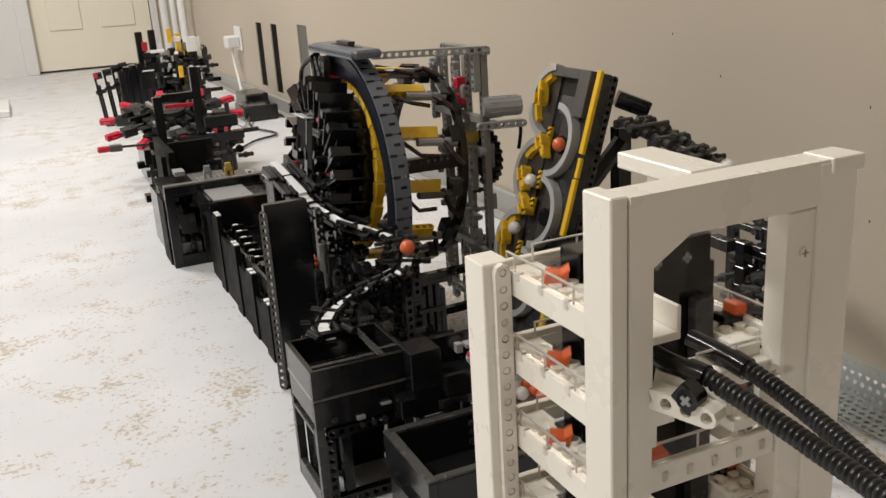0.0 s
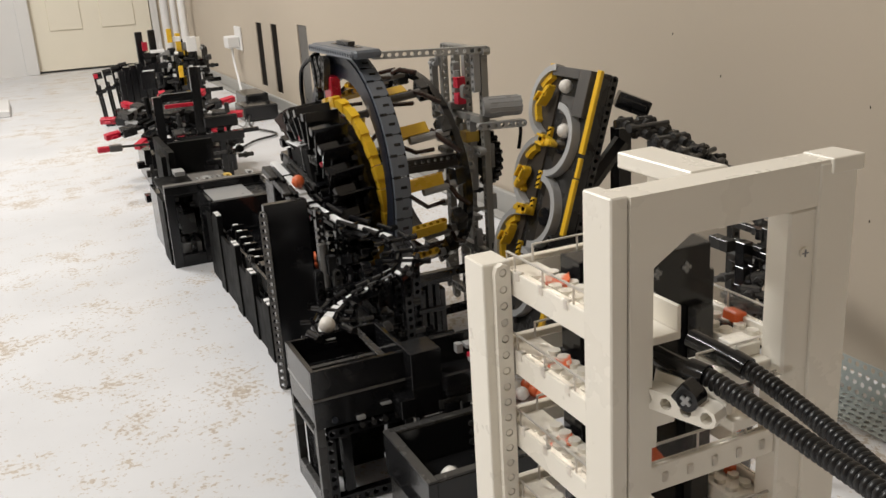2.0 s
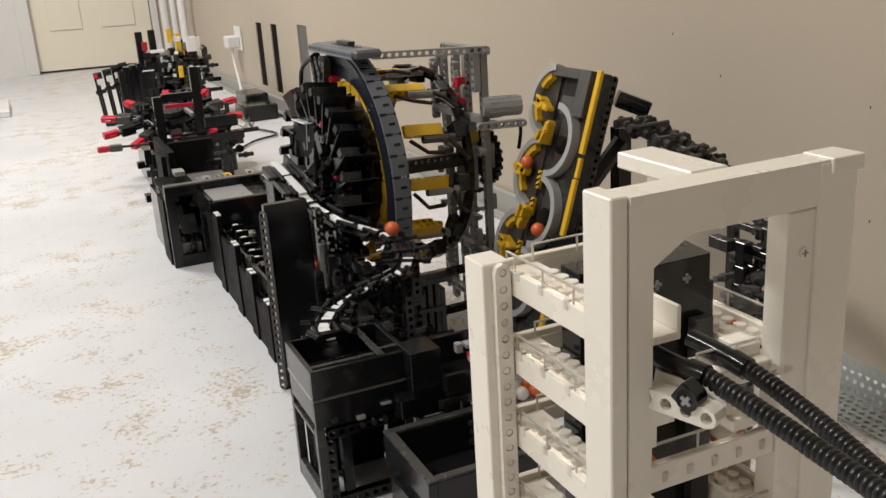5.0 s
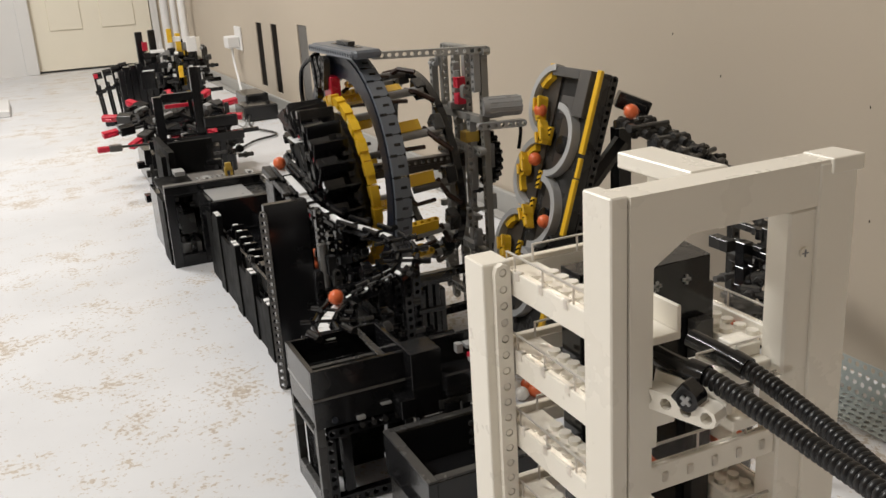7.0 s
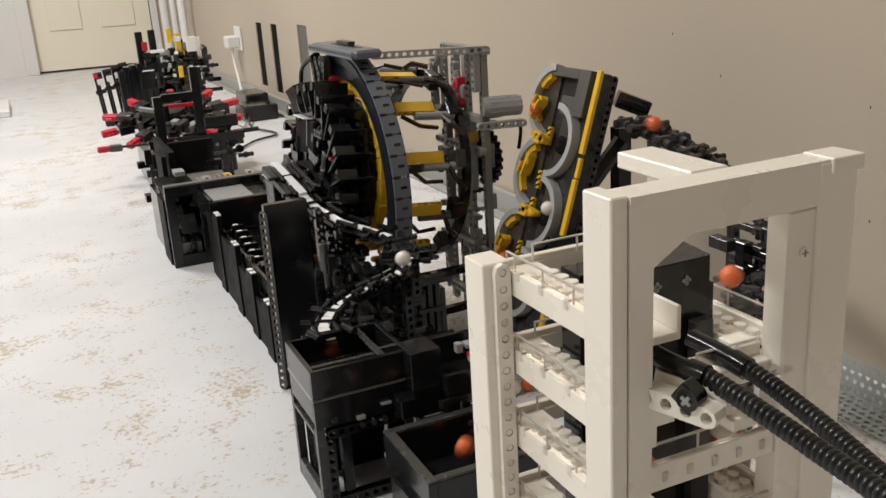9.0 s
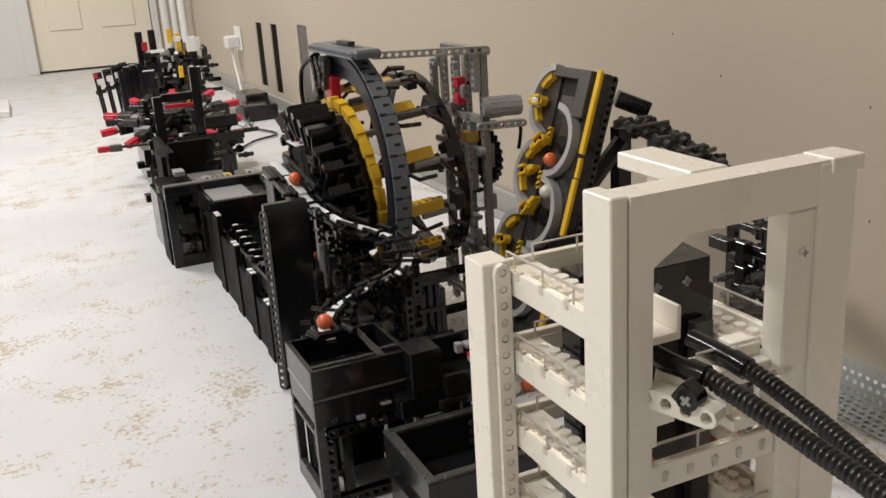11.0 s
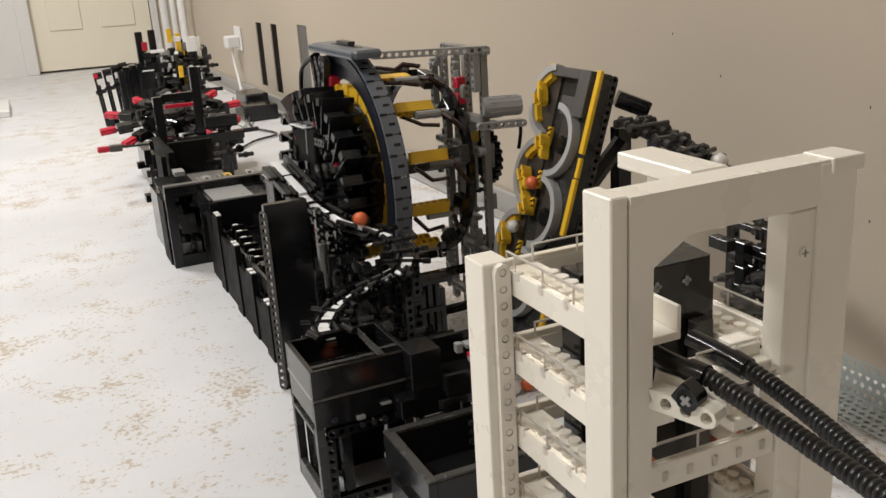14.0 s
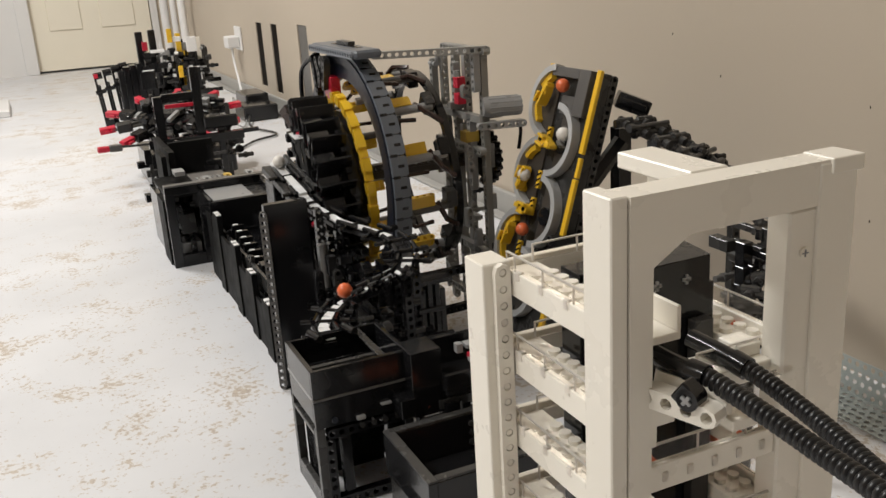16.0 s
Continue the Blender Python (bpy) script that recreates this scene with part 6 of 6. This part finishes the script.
def ride(ob, path, t0, before, after):
    """Key a ball along (seconds, place) rows of its path, shifted by t0; it rests at before and after outside them."""
    rows = []
    path = [(t0 + s, Vector(p)) for s, p in path]
    inside = [(t, p) for t, p in path if 0 < t < 16]
    def at(t):
        if t <= path[0][0]:
            return Vector(before)
        if t >= path[-1][0]:
            return Vector(after)
        for (ta, pa), (tb, pb) in zip(path, path[1:]):
            if ta <= t <= tb:
                return pa.lerp(pb, (t - ta) / (tb - ta))
    rows.append((0.0, at(0.0)))
    if 0.1 < path[0][0] < 16:
        rows.append((path[0][0] - 0.05, Vector(before)))
    rows += [(t, p) for t, p in inside if 0.02 < t < 15.98]
    rows.append((16.0, at(16.0)))
    turn, last, keyed = 0.0, None, []
    for t, p in rows:
        if last is not None:
            turn -= min((p - last).length / 0.007, 1.3)
        last = p
        keyed.append((t, rolled(p, turn)))
    walk(ob, keyed)


ZIG = [(-1.5, (0.290, 1.06, 0.16)), (-1.25, (0.285, 1.03, 0.212)), (-1.0, (0.2606, 0.9856, 0.2204)), (-0.9, (0.2424, 0.9921, 0.2162)), (-0.8, (0.2424, 0.985, 0.2130)), (-0.7, (0.2440, 0.968, 0.2060)), (-0.6, (0.2475, 0.953, 0.2025)),
       (-0.5, (0.2506, 0.936, 0.1973)), (-0.4, (0.2544, 0.9142, 0.1888)), (-0.3, (0.2686, 0.8644, 0.179)), (-0.2, (0.2909, 0.8188, 0.1751)), (-0.1, (0.298, 0.7805, 0.1729)),
       (0.0, (0.2933, 0.7464, 0.168)), (0.1, (0.2825, 0.7322, 0.1631)), (0.2, (0.2673, 0.7359, 0.1543)), (0.3, (0.2533, 0.7453, 0.1473)), (0.45, (0.2348, 0.7557, 0.137)),
       (0.6, (0.2139, 0.7454, 0.1305)), (0.73, (0.1981, 0.7175, 0.1294)), (0.85, (0.1971, 0.6886, 0.1273)), (0.95, (0.2014, 0.6737, 0.1105)), (1.08, (0.2050, 0.660, 0.0865)), (1.35, (0.2230, 0.642, 0.0865)), (1.6, (0.2490, 0.630, 0.0865))]


def on_lift(y, s):
    return tuple(lp(y, s, 0.007))


CLIMB = [(-2.75, on_lift(0.7885, 0.060)), (-2.45, on_lift(0.8135, 0.095)), (-2.2, on_lift(0.8505, 0.125)), (-1.95, on_lift(0.8265, 0.145)), (-1.75, on_lift(0.7935, 0.146)), (-1.60, on_lift(0.7805, 0.155)), (-1.42, on_lift(0.7735, 0.172)),
         (-1.25, on_lift(0.7835, 0.192)), (-1.1, on_lift(0.8065, 0.195)), (-0.9, on_lift(0.8375, 0.202)), (-0.65, on_lift(0.8265, 0.218)), (-0.45, on_lift(0.8005, 0.222)), (-0.2, on_lift(0.7835, 0.231)), (0.0, on_lift(0.7765, 0.252)),
         (0.15, on_lift(0.7905, 0.268)), (0.3, on_lift(0.8175, 0.270)), (0.5, on_lift(0.8385, 0.272)), (0.75, on_lift(0.8305, 0.294)), (0.9, on_lift(0.8035, 0.300)), (1.0, on_lift(0.7885, 0.299)), (1.12, (0.507, 0.775, 0.285)), (1.25, (0.5119, 0.715, 0.274)),
         (1.4, (0.5052, 0.6765, 0.268)), (1.5, (0.5129, 0.6367, 0.2623)), (1.7, (0.5229, 0.6031, 0.2443)), (1.88, (0.5405, 0.5756, 0.2207)), (2.0, (0.5449, 0.5425, 0.197)), (2.1, (0.4946, 0.494, 0.1919)),
         (2.2, (0.4560, 0.4660, 0.1960)), (2.3, (0.405, 0.430, 0.2150)), (2.4, (0.3550, 0.400, 0.2240)), (2.5, (0.310, 0.370, 0.220))]


BIN = [(-0.45, (0.292, 0.6300, 0.1012)), (-0.25, (0.284, 0.596, 0.094)), (-0.10, (0.262, 0.562, 0.076)), (0.0, (0.2369, 0.5462, 0.0566)), (0.25, (0.226, 0.524, 0.0566)), (0.45, (0.222, 0.515, 0.0566))]
PAUSE = [(-0.3, (0.272, 1.315, 0.078)), (0.0, (0.2667, 1.272, 0.0740)), (1.60, (0.2620, 1.272, 0.0738)), (1.80, (0.250, 1.235, 0.0735)), (2.05, (0.246, 1.12, 0.0733)), (2.3, (0.240, 1.00, 0.0732))]


def motions():
    # carriage bobs up with each stroke
    rows = []
    T = 0.973
    t = -0.172 - T
    marks = []
    while t < 17.5:
        for dt, u in ((-0.30, 0.0), (-0.12, 0.86), (0.0, 1.0), (0.12, 0.84), (0.29, 0.0), (0.487, -0.1)):
            marks.append((t + dt, u))
        t += T
    ts = [m_[0] for m_ in marks]
    us = [m_[1] for m_ in marks]
    base = CARRIAGE.location.copy()
    for i in range(161):
        s = i / 10
        u = float(np.interp(s, ts, us))
        rows.append((s, Matrix.Translation(base + Vector((0, 0, 0.016 * u)))))
    walk(CARRIAGE, rows)
    # lift arms turn in step, neighbours opposite ways
    first = [(3.0, 30, -1), (3.0, 20, 1), (3.5, 30, -1), (3.4, 4, 1), (3.1, 0, -1)]
    face = Matrix(((0, LD.x, LN.x), (-1, 0, 0), (0, LD.z, LN.z)))
    for a, (t0, ang0, sg) in zip(ARMS, first):
        base = a.location.copy()
        walk(a, [(i / 6, Matrix.Translation(base) @ (face @ Matrix.Rotation(radians(ang0 + sg * 385 * (i / 6 - t0)), 3, "Z")).to_4x4()) for i in range(97)])
    # the rotor nutates in the ring (its raised side travels round) and creeps round
    def sway(t):
        ph = 2 * math.pi * (t - 7.12) / 1.296
        up, far = math.cos(ph), math.sin(ph)
        shift = 2 * math.pi * (t - 6.47) / 1.296
        return Matrix.Translation((0, 0.006 * math.sin(shift), 0.009 * math.cos(shift))) @ Matrix.Rotation(radians(-6.2), 4, Vector((0, up, -far)))
    hub = Matrix.Translation((RX - 0.002, RY, RZ))
    walk(ROTOR, [(i / 10, hub @ sway(i / 10) @ Matrix.Rotation(radians(11.57 * i / 10), 4, "X")) for i in range(161)])
    base = FAN.location.copy()
    walk(FAN, [(i / 10, hub @ sway(i / 10) @ hub.inverted() @ Matrix.Translation(base)) for i in range(161)])
    # carousel
    rows = []
    for i in range(65):
        s = i / 4
        rows.append((s, Matrix.Translation((0.277, 2.02, 0.127)) @ Matrix.Rotation(radians(14), 4, "X") @ Matrix.Rotation(radians(-4), 4, "Y") @ Matrix.Rotation(radians(-37 * s + 198), 4, "Z")))
    walk(CAROUSEL, rows)
    # flippers lie flat and stand up for a moment
    ups = (((-1.0, 0.10), (0.92, 1.32)), ((-0.05, 0.52), (2.18, 2.72), (6.58, 7.10), (13.12, 13.65)), ((0.28, 0.76),))
    for ob, spans in zip(FLIPS, ups):
        base = ob.location.copy()
        marks = [(-2.0, 1.0)]
        for a, b in spans:
            marks += [(a - 0.08, 1.0), (a + 0.04, 0.0), (b - 0.04, 0.0), (b + 0.08, 1.0)]
        marks.append((18.0, 1.0))
        marks.sort()
        walk(ob, [(i / 10, Matrix.Translation(base) @ Matrix.Rotation(radians(-84 * float(np.interp(i / 10, [m_[0] for m_ in marks], [m_[1] for m_ in marks]))), 4, "X")) for i in range(161)])
    # balls down the zigzag
    for i, (t0, c) in enumerate(((-1.28, "W"), (0.0, "O"), (1.22, "W"), (2.52, "O"), (3.80, "W"), (5.12, "O"), (6.46, "O"), (7.80, "O"), (8.90, "W"), (10.22, "O"), (11.55, "O"), (12.90, "O"), (14.25, "O"), (15.53, "O"), (16.83, "W"))):
        ride(ball(c), ZIG, t0, (0.285 + 0.015 * (i % 4), 1.075 + 0.015 * (i // 8), 0.052 + 0.015 * ((i // 4) % 2)), (0.2490, 0.6195 + 0.0140 * (i % 2), 0.0780 + 0.0140 * (i % 3)))
    # balls up the S lift, down the wall and into the tower
    for i, (k, c) in enumerate(((-2, "W"), (0, "O"), (1, "W"), (2, "W"), (6, "O"), (7, "O"), (8, "O"), (9, "O"), (11, "W"), (12, "O"), (13, "W"), (16, "O"), (17, "W"), (18, "W"), (19, "O"))):
        ride(ball(c), CLIMB, 0.10 + 0.935 * k, (0.345 + 0.0150 * (i % 5), 0.70 + 0.015 * (i // 5), 0.007), (0.275, 0.350 - 0.015 * (i % 4), 0.0135 + 0.0375 * (i // 4)))
    # balls that drop into the bin and roll on under the tower
    for i, (t0, c) in enumerate(((0.95, "W"), (1.98, "W"), (3.5, "O"), (9.05, "O"), (11.75, "O"), (15.62, "W"))):
        ride(ball(c), BIN, t0, (0.300 + 0.0148 * i, 0.6300, 0.1012), (0.2145 + 0.0142 * i, 0.518, 0.0566))
    # balls that pause on the pale ramp of the stairs
    for i, (t0, c) in enumerate(((1.25, "O"), (3.15, "W"), (7.55, "O"))):
        ride(ball(c), PAUSE, t0, (0.240 + 0.015 * i, 1.330, 0.0400), (0.215 + 0.0150 * i, 0.925, 0.0732))


motions()
